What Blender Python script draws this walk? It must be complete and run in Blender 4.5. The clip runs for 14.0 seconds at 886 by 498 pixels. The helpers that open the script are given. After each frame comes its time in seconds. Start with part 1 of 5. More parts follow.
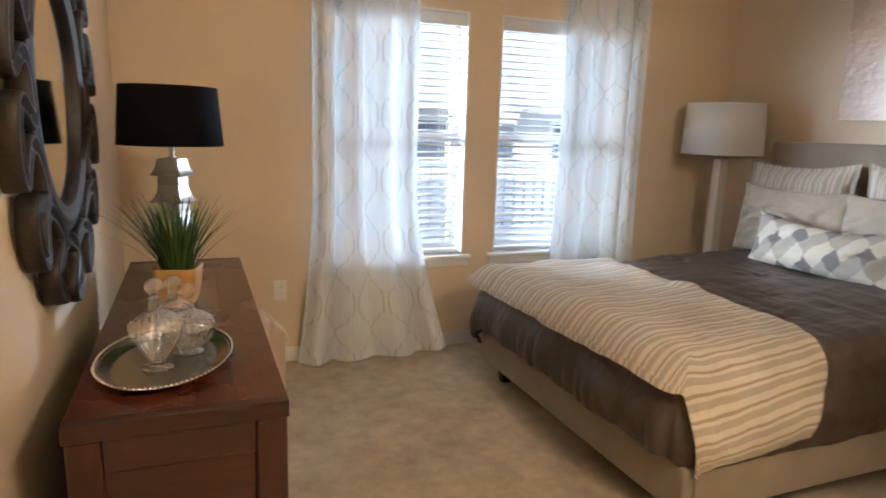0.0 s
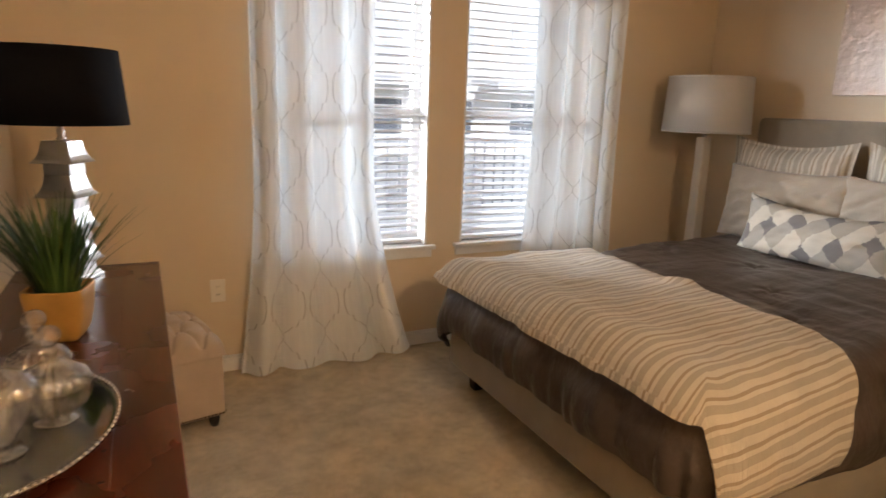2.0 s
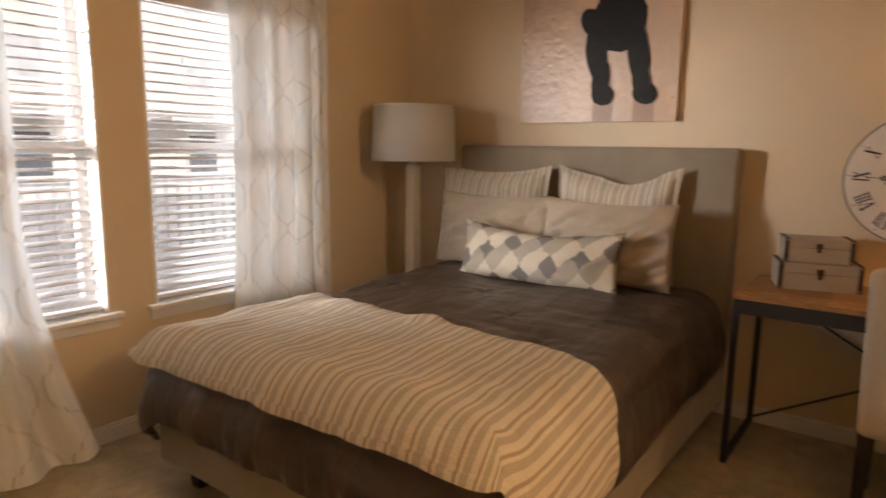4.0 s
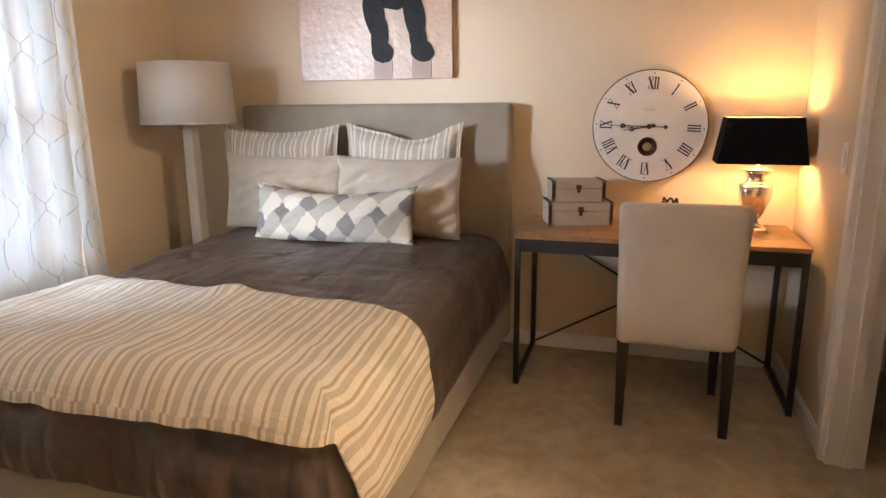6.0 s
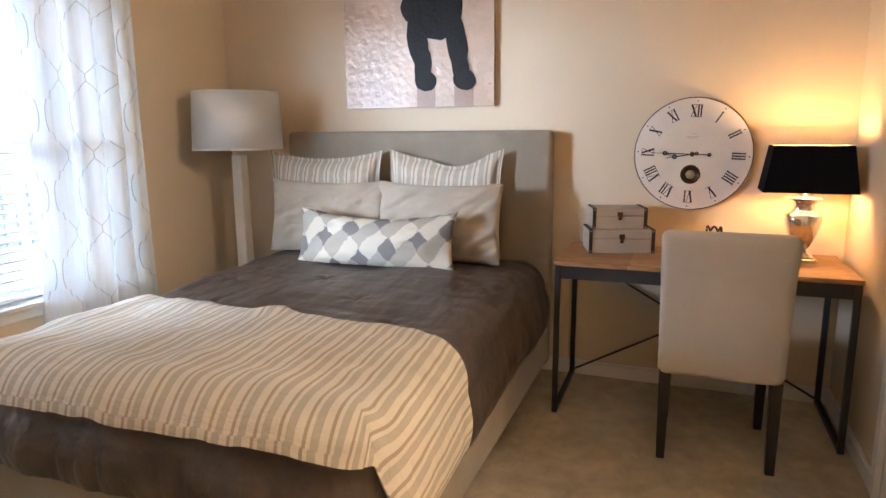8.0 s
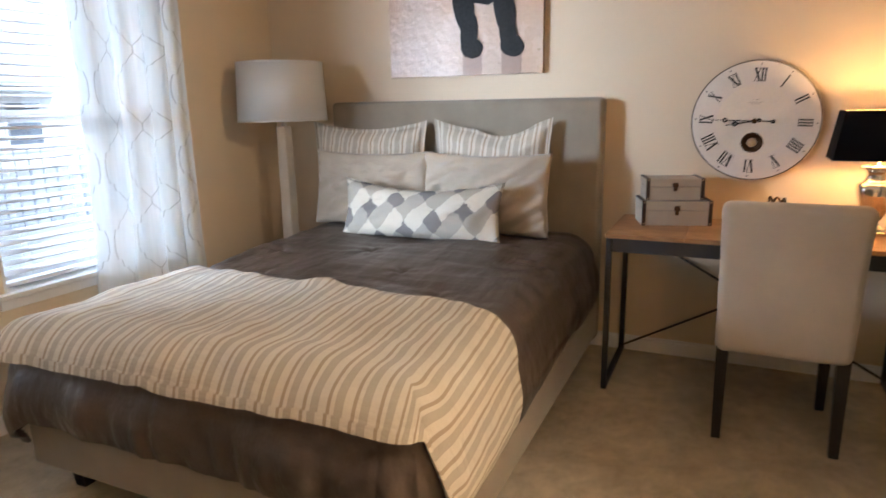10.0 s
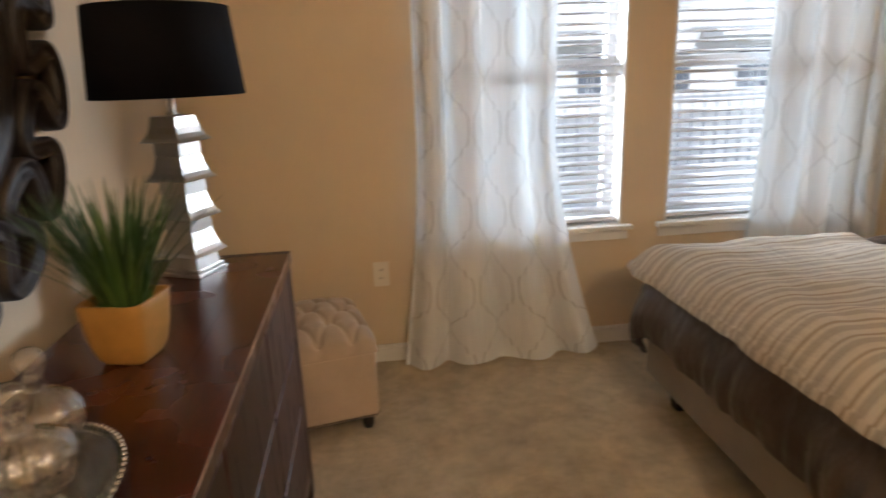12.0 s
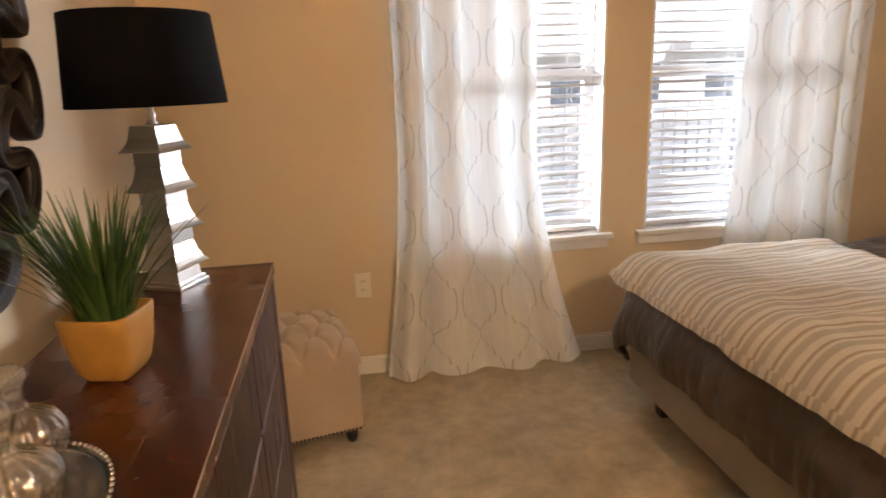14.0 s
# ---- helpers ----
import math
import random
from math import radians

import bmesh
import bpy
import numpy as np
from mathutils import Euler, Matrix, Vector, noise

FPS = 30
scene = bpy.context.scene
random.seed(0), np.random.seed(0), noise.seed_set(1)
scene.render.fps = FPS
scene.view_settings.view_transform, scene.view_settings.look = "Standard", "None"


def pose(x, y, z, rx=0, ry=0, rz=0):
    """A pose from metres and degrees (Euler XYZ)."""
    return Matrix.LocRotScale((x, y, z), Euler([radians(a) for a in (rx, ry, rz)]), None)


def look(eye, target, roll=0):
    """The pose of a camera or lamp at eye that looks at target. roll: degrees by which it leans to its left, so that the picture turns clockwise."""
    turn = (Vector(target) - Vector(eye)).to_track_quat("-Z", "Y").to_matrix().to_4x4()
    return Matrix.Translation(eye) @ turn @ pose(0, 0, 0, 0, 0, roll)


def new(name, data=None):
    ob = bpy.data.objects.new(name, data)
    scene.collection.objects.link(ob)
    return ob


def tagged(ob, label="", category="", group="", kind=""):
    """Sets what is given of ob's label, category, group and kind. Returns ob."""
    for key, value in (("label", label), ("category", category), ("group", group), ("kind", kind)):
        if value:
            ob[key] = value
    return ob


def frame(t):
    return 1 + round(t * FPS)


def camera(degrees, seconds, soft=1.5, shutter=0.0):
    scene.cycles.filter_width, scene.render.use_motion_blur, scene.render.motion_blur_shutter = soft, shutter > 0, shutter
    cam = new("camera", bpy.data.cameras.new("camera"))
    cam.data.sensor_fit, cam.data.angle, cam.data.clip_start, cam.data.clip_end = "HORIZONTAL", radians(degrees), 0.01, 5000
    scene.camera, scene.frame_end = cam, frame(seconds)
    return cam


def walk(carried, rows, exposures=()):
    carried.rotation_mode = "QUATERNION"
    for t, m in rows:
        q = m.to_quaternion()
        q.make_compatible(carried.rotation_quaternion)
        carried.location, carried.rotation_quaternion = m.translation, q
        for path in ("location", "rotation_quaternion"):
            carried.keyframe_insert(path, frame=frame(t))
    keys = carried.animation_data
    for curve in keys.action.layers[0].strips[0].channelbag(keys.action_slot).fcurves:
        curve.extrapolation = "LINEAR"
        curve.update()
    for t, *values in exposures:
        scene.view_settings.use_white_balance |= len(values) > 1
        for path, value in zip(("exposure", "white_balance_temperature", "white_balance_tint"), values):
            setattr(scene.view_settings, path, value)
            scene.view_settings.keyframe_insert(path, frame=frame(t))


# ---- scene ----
cam = camera(70.0, 14.0, shutter=0.4)
EXPOSURES = ((0, 1.46, 5350, 8), (0.5, 1.4, 5750, 11), (1.5, 1.36, 6050, 13), (2.3, 1.12, 6400, 14), (3.0, 1.02, 6500, 14), (4.2, 1.02, 7500, 20), (6.3, 1.94, 5450, 11), (9.5, 1.8, 5250, 10), (10.0, 1.74, 5250, 9),
             (11.0, 1.3, 5400, 6), (11.5, 1.02, 5850, 10), (12.0, 1.12, 5950, 11), (13.0, 1.58, 6450, 15), (14, 1.5, 6550, 16))
PATH = [
    (0, (0.361, -3.611, 1.371), (1.083, -1.784, 0.995), 1.7),
    (0.5, (0.426, -3.559, 1.356), (0.939, -1.671, 0.942), 1.6),
    (1, (0.463, -3.501, 1.338), (0.915, -1.613, 0.858), 2.2),
    (1.5, (0.483, -3.372, 1.359), (1.065, -1.517, 0.89), 1.7),
    (2, (0.492, -3.206, 1.366), (1.334, -1.447, 0.922), 1.8),
    (2.5, (0.541, -3.101, 1.35), (1.483, -1.391, 0.912), 2.7),
    (3, (0.617, -2.995, 1.313), (1.677, -1.334, 0.974), 3.1),
    (3.5, (0.664, -2.917, 1.313), (1.936, -1.42, 0.94), 3.0),
    (4, (0.625, -2.814, 1.337), (2.204, -1.628, 1.018), 0.8),
    (4.2, (0.642, -2.807, 1.336), (2.296, -1.733, 1.003), 0.4),
    (6.3, (0.541, -2.765, 1.343), (2.405, -2.194, 0.897), -0.6),
    (6.5, (0.535, -2.759, 1.345), (2.398, -2.172, 0.914), -0.6),
    (7, (0.538, -2.758, 1.345), (2.382, -2.111, 0.917), -1.1),
    (7.2, (0.534, -2.783, 1.347), (2.38, -2.122, 0.951), -1.1),
    (9.5, (0.552, -2.743, 1.343), (2.373, -2.009, 0.961), -0.1),
    (10, (0.58, -2.73, 1.329), (2.352, -1.918, 0.883), -1.1),
    (10.5, (0.678, -2.721, 1.323), (2.267, -1.59, 0.882), -2.1),
    (11, (0.767, -2.736, 1.327), (2.012, -1.239, 0.87), -0.5),
    (11.5, (0.786, -2.744, 1.327), (1.57, -0.98, 0.805), -0.5),
    (12, (0.765, -2.761, 1.324), (0.981, -0.851, 0.773), -2.2),
    (12.5, (0.74, -2.755, 1.325), (0.753, -0.838, 0.755), -1.9),
    (13, (0.748, -2.753, 1.326), (0.693, -0.844, 0.731), -2.3),
    (13.5, (0.731, -2.738, 1.326), (0.83, -0.818, 0.775), -2.4),
    (14, (0.735, -2.745, 1.316), (1.032, -0.836, 0.797), -2.2),
]
walk(cam, [(t, look(eye, target, roll)) for t, eye, target, roll in PATH], exposures=EXPOSURES)

# ---- world, sun and lamps ----
world = bpy.data.worlds.new("world")
scene.world = world
world.use_nodes = True
wn = world.node_tree
sky = wn.nodes.new("ShaderNodeTexSky")
sky.sky_type = "NISHITA"
sky.sun_disc = False
sky.sun_elevation = radians(48)
sky.sun_rotation = radians(150)
wn.nodes["Background"].inputs["Strength"].default_value = 0.075
wn.links.new(sky.outputs["Color"], wn.nodes["Background"].inputs["Color"])


def lamp(name, kind, energy, colour, m, **opts):
    data = bpy.data.lights.new(name, kind)
    data.energy, data.color = energy, colour
    if kind == "AREA":
        data.shape, data.size, data.size_y = "RECTANGLE", opts["size"], opts["size_y"]
    if kind == "SUN":
        data.angle = radians(0.5)
    if kind == "POINT":
        data.shadow_soft_size = opts["radius"]
    ob = new(name, data)
    ob.matrix_world = m
    return ob


lamp("sun_light", "SUN", 2.2, (1.0, 0.97, 0.93), look((4, -6, 8), (0, 8, 0)))
# added lamps outside both windows stand in for skylight, aimed at the side walls
lamp("window_daylight", "AREA", 180, (0.90, 0.95, 0.98), look((-0.4, 2.2, 1.75), (3.9, -2.2, 1.35)), size=1.8, size_y=0.9)
lamp("window_daylight", "AREA", 340, (0.94, 0.955, 0.95), look((-1.9, 2.1, 1.75), (3.97, -1.0, 1.4)), size=2.6, size_y=0.9)
lamp("window_daylight", "AREA", 250, (0.87, 0.94, 1.0), look((5.8, 1.9, 1.8), (0.0, -1.35, 1.15)), size=1.6, size_y=0.9)
lamp("desk_lamp_bulb", "POINT", 6.2, (1.0, 0.54, 0.17), pose(3.775, -3.295, 1.17), radius=0.03)
# unseen lamp added in the hall; the dresser's wall shadow implies light from there
lamp("unseen_entry_light", "POINT", 36, (1.0, 0.73, 0.45), pose(1.6, -4.3, 2.45), radius=0.14)


# ---- materials ----
def nodes_of(name):
    m = bpy.data.materials.new(name)
    m.use_nodes = True
    return m, m.node_tree, m.node_tree.nodes["Principled BSDF"]


def mix_rgb(nt, fac, a, b, mode="MIX"):
    n = nt.nodes.new("ShaderNodeMix")
    n.data_type, n.blend_type = "RGBA", mode
    for sock, v in ((n.inputs["Factor"], fac), (n.inputs["A"], a), (n.inputs["B"], b)):
        if isinstance(v, (int, float)):
            sock.default_value = v
        elif isinstance(v, tuple):
            sock.default_value = (*v[:3], 1)
        else:
            nt.links.new(v, sock)
    return n.outputs["Result"]


def maths(nt, op, a, b=0.0, c=0.0):
    n = nt.nodes.new("ShaderNodeMath")
    n.operation = op
    for sock, v in zip(n.inputs, (a, b, c)):
        if isinstance(v, (int, float)):
            sock.default_value = v
        else:
            nt.links.new(v, sock)
    return n.outputs[0]


def noise_tex(nt, scale, detail=4.0, coord="Object", stretch=(1, 1, 1), rough=0.55):
    tc = nt.nodes.new("ShaderNodeTexCoord")
    mp = nt.nodes.new("ShaderNodeMapping")
    mp.inputs["Scale"].default_value = stretch
    n = nt.nodes.new("ShaderNodeTexNoise")
    n.inputs["Scale"].default_value, n.inputs["Detail"].default_value, n.inputs["Roughness"].default_value = scale, detail, rough
    nt.links.new(tc.outputs[coord], mp.inputs["Vector"])
    nt.links.new(mp.outputs["Vector"], n.inputs["Vector"])
    return n.outputs["Fac"]


def ramp(nt, fac, stops, constant=False):
    n = nt.nodes.new("ShaderNodeValToRGB")
    if constant:
        n.color_ramp.interpolation = "CONSTANT"
    els = n.color_ramp.elements
    while len(els) < len(stops):
        els.new(0.5)
    for el, (p, c) in zip(els, stops):
        el.position = p
        el.color = (*c, 1) if len(c) == 3 else c
    nt.links.new(fac, n.inputs["Fac"])
    return n.outputs["Color"]


def bump(nt, bsdf, height, strength=0.3, distance=0.01):
    b = nt.nodes.new("ShaderNodeBump")
    b.inputs["Strength"].default_value, b.inputs["Distance"].default_value = strength, distance
    nt.links.new(height, b.inputs["Height"])
    nt.links.new(b.outputs["Normal"], bsdf.inputs["Normal"])


def surface(name, colour, rough=0.6, metal=0.0, vary=0.15, big=3.0, fine=90.0, relief=0.15, depth=0.003, stretch=(1, 1, 1), sheen=0.0, coord="Object"):
    """Base colour with broad blotches and fine grain, roughness that wanders, and relief."""
    m, nt, b = nodes_of(name)
    n1, n2 = noise_tex(nt, big, 4, coord), noise_tex(nt, fine, 3, coord, stretch)
    lo = tuple(c * (1 - vary) for c in colour)
    hi = tuple(min(1, c * (1 + vary)) for c in colour)
    c1 = ramp(nt, n1, ((0.3, lo), (0.7, hi)))
    c2 = ramp(nt, n2, ((0.3, (1 - vary,) * 3), (0.7, (1, 1, 1))))
    nt.links.new(mix_rgb(nt, 1.0, c1, c2, "MULTIPLY"), b.inputs["Base Color"])
    nt.links.new(maths(nt, "MULTIPLY_ADD", n1, 0.2, rough - 0.1), b.inputs["Roughness"])
    b.inputs["Metallic"].default_value = metal
    if sheen:
        b.inputs["Sheen Weight"].default_value = sheen
    if relief:
        bump(nt, b, n2, relief, depth)
    return m


M_WALL = surface("beige_wall_paint", (0.685, 0.562, 0.398), 0.6, vary=0.03, big=1.2, fine=260, relief=0.12, depth=0.002)
M_CEIL = surface("white_ceiling_paint", (0.84, 0.83, 0.80), 0.8, vary=0.03, fine=160, relief=0.25)
M_TRIM = surface("white_trim_paint", (0.78, 0.77, 0.75), 0.35, vary=0.03, fine=60, relief=0.04)
M_VINYL = surface("white_vinyl", (0.80, 0.81, 0.82), 0.35, vary=0.03, fine=60, relief=0.02)
M_SLAT = surface("white_blind_slat", (0.70, 0.71, 0.73), 0.4, vary=0.04, fine=70, relief=0.04, stretch=(0.1, 1, 1))
M_PLATE = surface("outlet_plastic", (0.78, 0.74, 0.66), 0.35, vary=0.02, fine=60, relief=0.0)
M_BLACK = surface("black_slot", (0.02, 0.02, 0.02), 0.5, vary=0.1)


def make_carpet():
    m, nt, b = nodes_of("beige_cut_pile_carpet")
    n1, n2, n3 = noise_tex(nt, 3.4, 5), noise_tex(nt, 10, 6, rough=0.72), noise_tex(nt, 300, 4)
    c = ramp(nt, n1, ((0.3, (0.55, 0.445, 0.285)), (0.7, (0.77, 0.64, 0.43))))
    c = mix_rgb(nt, 1.0, c, ramp(nt, n2, ((0.36, (0.78, 0.76, 0.72)), (0.62, (1.10, 1.10, 1.10)))), "MULTIPLY")
    c = mix_rgb(nt, 1.0, c, ramp(nt, n3, ((0.3, (0.62, 0.61, 0.60)), (0.65, (1, 1, 1)))), "MULTIPLY")
    nt.links.new(c, b.inputs["Base Color"])
    b.inputs["Roughness"].default_value = 0.97
    b.inputs["Sheen Weight"].default_value = 0.25
    h = maths(nt, "MULTIPLY_ADD", n2, 0.8, n3)
    bump(nt, b, h, 0.7, 0.012)
    return m


M_CARPET = make_carpet()


def make_wood(name, dark, light, scale, stretch, rough, relief=0.15, coat=0.0):
    m, nt, b = nodes_of(name)
    n1 = noise_tex(nt, scale, 6, "Object", stretch)
    n2 = noise_tex(nt, scale * 7, 3, "Object", stretch)
    n3 = noise_tex(nt, 2.5, 4)
    c = ramp(nt, n1, ((0.28, dark), (0.72, light)))
    c = mix_rgb(nt, 1.0, c, ramp(nt, n2, ((0.35, (0.62, 0.60, 0.58)), (0.6, (1, 1, 1)))), "MULTIPLY")
    c = mix_rgb(nt, 0.6, c, ramp(nt, n3, ((0.3, (0.6, 0.56, 0.52)), (0.7, (1, 1, 1)))), "MULTIPLY")
    oi = nt.nodes.new("ShaderNodeObjectInfo")
    c = mix_rgb(nt, 1.0, c, ramp(nt, oi.outputs["Random"], ((0.0, (0.92, 0.91, 0.90)), (1.0, (1.0, 1.0, 1.0)))), "MULTIPLY")
    nt.links.new(c, b.inputs["Base Color"])
    nt.links.new(maths(nt, "MULTIPLY_ADD", n3, 0.22, rough - 0.1), b.inputs["Roughness"])
    b.inputs["Coat Weight"].default_value = coat
    b.inputs["Coat Roughness"].default_value = 0.25
    bump(nt, b, n2, relief, 0.002)
    return m


# one wood by grain direction; ends and uprights toned darker than the top planks
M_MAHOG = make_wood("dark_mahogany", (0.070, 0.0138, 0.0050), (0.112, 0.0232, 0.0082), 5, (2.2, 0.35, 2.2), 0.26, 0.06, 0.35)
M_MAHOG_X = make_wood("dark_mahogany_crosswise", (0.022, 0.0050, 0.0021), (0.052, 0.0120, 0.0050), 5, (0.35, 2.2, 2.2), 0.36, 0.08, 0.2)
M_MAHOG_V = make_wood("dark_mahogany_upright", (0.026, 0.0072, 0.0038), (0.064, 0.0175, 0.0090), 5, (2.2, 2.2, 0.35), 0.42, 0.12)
M_DESK = make_wood("honey_oak_laminate", (0.36, 0.19, 0.075), (0.56, 0.33, 0.15), 4, (3, 0.4, 3), 0.42, 0.06)
M_CARVED = make_wood("carved_espresso_wood", (0.013, 0.0095, 0.008), (0.042, 0.030, 0.024), 14, (1, 1, 1), 0.5, 0.4)
M_DARKLEG = make_wood("black_brown_leg", (0.012, 0.009, 0.007), (0.03, 0.022, 0.017), 8, (3, 3, 0.4), 0.4)
M_STEEL = surface("dark_grey_steel", (0.045, 0.045, 0.048), 0.45, 0.5, vary=0.15, fine=200, relief=0.08)
M_EDGE = surface("pale_wood_edge", (0.42, 0.33, 0.26), 0.5, vary=0.2)


def make_fabric(name, colour, weave=700, vary=0.10, rough=0.9, sheen=0.3, relief=0.25):
    return surface(name, colour, rough, 0, vary, 6.0, weave, relief, 0.0015, sheen=sheen)


M_UPHOL = make_fabric("taupe_linen_upholstery", (0.29, 0.245, 0.185))


def make_comforter():
    m, nt, b = nodes_of("dark_brown_cotton")
    n1, n2, n3 = noise_tex(nt, 3, 4), noise_tex(nt, 7.5, 3, "Object", (0.6, 1.5, 1), 0.5), noise_tex(nt, 600, 2)
    c = ramp(nt, n1, ((0.3, (0.070, 0.051, 0.041)), (0.7, (0.108, 0.081, 0.065))))
    c = mix_rgb(nt, 1.0, c, ramp(nt, n3, ((0.3, (0.78, 0.77, 0.76)), (0.65, (1, 1, 1)))), "MULTIPLY")
    nt.links.new(c, b.inputs["Base Color"])
    nt.links.new(maths(nt, "MULTIPLY_ADD", n2, 0.2, 0.27), b.inputs["Roughness"])
    b.inputs["Sheen Weight"].default_value = 0.0
    n4 = noise_tex(nt, 15, 4, "Object", (2.2, 0.45, 1), 0.6)
    h = maths(nt, "MULTIPLY_ADD", n4, 0.22, maths(nt, "MULTIPLY_ADD", n3, 0.015, n2))
    bump(nt, b, h, 0.65, 0.024)
    return m


M_COMF = make_comforter()
M_SHAM = make_fabric("oatmeal_cotton", (0.43, 0.365, 0.285), 600)
M_SLIP = make_fabric("cream_slipcover_cotton", (0.52, 0.475, 0.405), 500, 0.06)
for soft, size, deep in ((M_SHAM, 9.0, 0.020), (M_SLIP, 5.0, 0.012)):
    tree = soft.node_tree
    bump(tree, tree.nodes["Principled BSDF"], noise_tex(tree, size, 3, "Object", (1.0, 1.0, 1.9), 0.5), 0.5, deep)
M_OTTO = make_fabric("cream_linen", (0.50, 0.40, 0.31), 500)
M_SHADE_B = make_fabric("black_shade_fabric", (0.004, 0.004, 0.005), 900, 0.2, 0.9, 0.0)
M_SHADE_B.node_tree.nodes["Principled BSDF"].inputs["Specular IOR Level"].default_value = 0.12


def make_stripes(name, period, stops, axis=1):
    m, nt, b = nodes_of(name)
    tc = nt.nodes.new("ShaderNodeTexCoord")
    sp = nt.nodes.new("ShaderNodeSeparateXYZ")
    nt.links.new(tc.outputs["UV"], sp.inputs[0])
    wob = noise_tex(nt, 260, 2, "UV")
    v = maths(nt, "MULTIPLY_ADD", wob, 0.0022, sp.outputs[axis])
    f = maths(nt, "FRACT", maths(nt, "DIVIDE", v, period))
    c = ramp(nt, f, stops, True)
    n1, n2 = noise_tex(nt, 5, 4, "UV"), noise_tex(nt, 900, 2, "UV")
    c = mix_rgb(nt, 1.0, c, ramp(nt, n1, ((0.3, (0.88, 0.87, 0.85)), (0.7, (1, 1, 1)))), "MULTIPLY")
    c = mix_rgb(nt, 1.0, c, ramp(nt, n2, ((0.3, (0.80, 0.79, 0.78)), (0.65, (1, 1, 1)))), "MULTIPLY")
    nt.links.new(c, b.inputs["Base Color"])
    b.inputs["Roughness"].default_value = 0.9
    b.inputs["Sheen Weight"].default_value = 0.15
    n3 = noise_tex(nt, 17, 4, "UV", (1.0, 0.45, 1), 0.6)
    bump(nt, b, maths(nt, "MULTIPLY_ADD", n2, 0.04, n3), 0.55, 0.018)
    return m


CREAM, TAN, GREY = (0.72, 0.67, 0.57), (0.45, 0.37, 0.27), (0.51, 0.46, 0.38)
M_THROW = make_stripes("striped_cotton_throw", 0.071, ((0.0, CREAM), (0.18, GREY), (0.53, CREAM), (0.70, TAN), (0.85, CREAM)))
M_EURO = make_stripes("striped_sham_cotton", 0.062, ((0.0, GREY), (0.44, CREAM), (0.62, TAN), (0.76, CREAM)), 0)


def make_scallop():
    m, nt, b = nodes_of("scallop_print_cotton")
    tc = nt.nodes.new("ShaderNodeTexCoord")
    sp = nt.nodes.new("ShaderNodeSeparateXYZ")
    nt.links.new(tc.outputs["UV"], sp.inputs[0])
    u, v = maths(nt, "DIVIDE", sp.outputs[0], 0.105), maths(nt, "DIVIDE", sp.outputs[1], 0.11)
    jag = maths(nt, "MULTIPLY_ADD", noise_tex(nt, 95, 3, "UV"), 0.30, -0.15)
    bend = maths(nt, "MULTIPLY", maths(nt, "SINE", maths(nt, "MULTIPLY", v, 2 * math.pi)), 0.07)
    u = maths(nt, "ADD", u, jag)
    a = maths(nt, "FLOOR", maths(nt, "ADD", maths(nt, "ADD", u, v), bend))
    d = maths(nt, "FLOOR", maths(nt, "SUBTRACT", maths(nt, "SUBTRACT", u, v), bend))
    pick = maths(nt, "FRACT", maths(nt, "ADD", maths(nt, "MULTIPLY", a, 0.4), maths(nt, "MULTIPLY", d, 0.2)))
    c = ramp(nt, pick, ((0.0, (0.62, 0.575, 0.48)), (0.19, (0.205, 0.19, 0.18)), (0.39, (0.42, 0.38, 0.315)), (0.59, (0.63, 0.585, 0.49)), (0.79, (0.40, 0.37, 0.32))), True)
    n2 = noise_tex(nt, 900, 2, "UV")
    c = mix_rgb(nt, 1.0, c, ramp(nt, n2, ((0.3, (0.82, 0.81, 0.80)), (0.65, (1, 1, 1)))), "MULTIPLY")
    nt.links.new(c, b.inputs["Base Color"])
    b.inputs["Roughness"].default_value = 0.9
    bump(nt, b, n2, 0.3, 0.001)
    return m


M_SCALLOP = make_scallop()


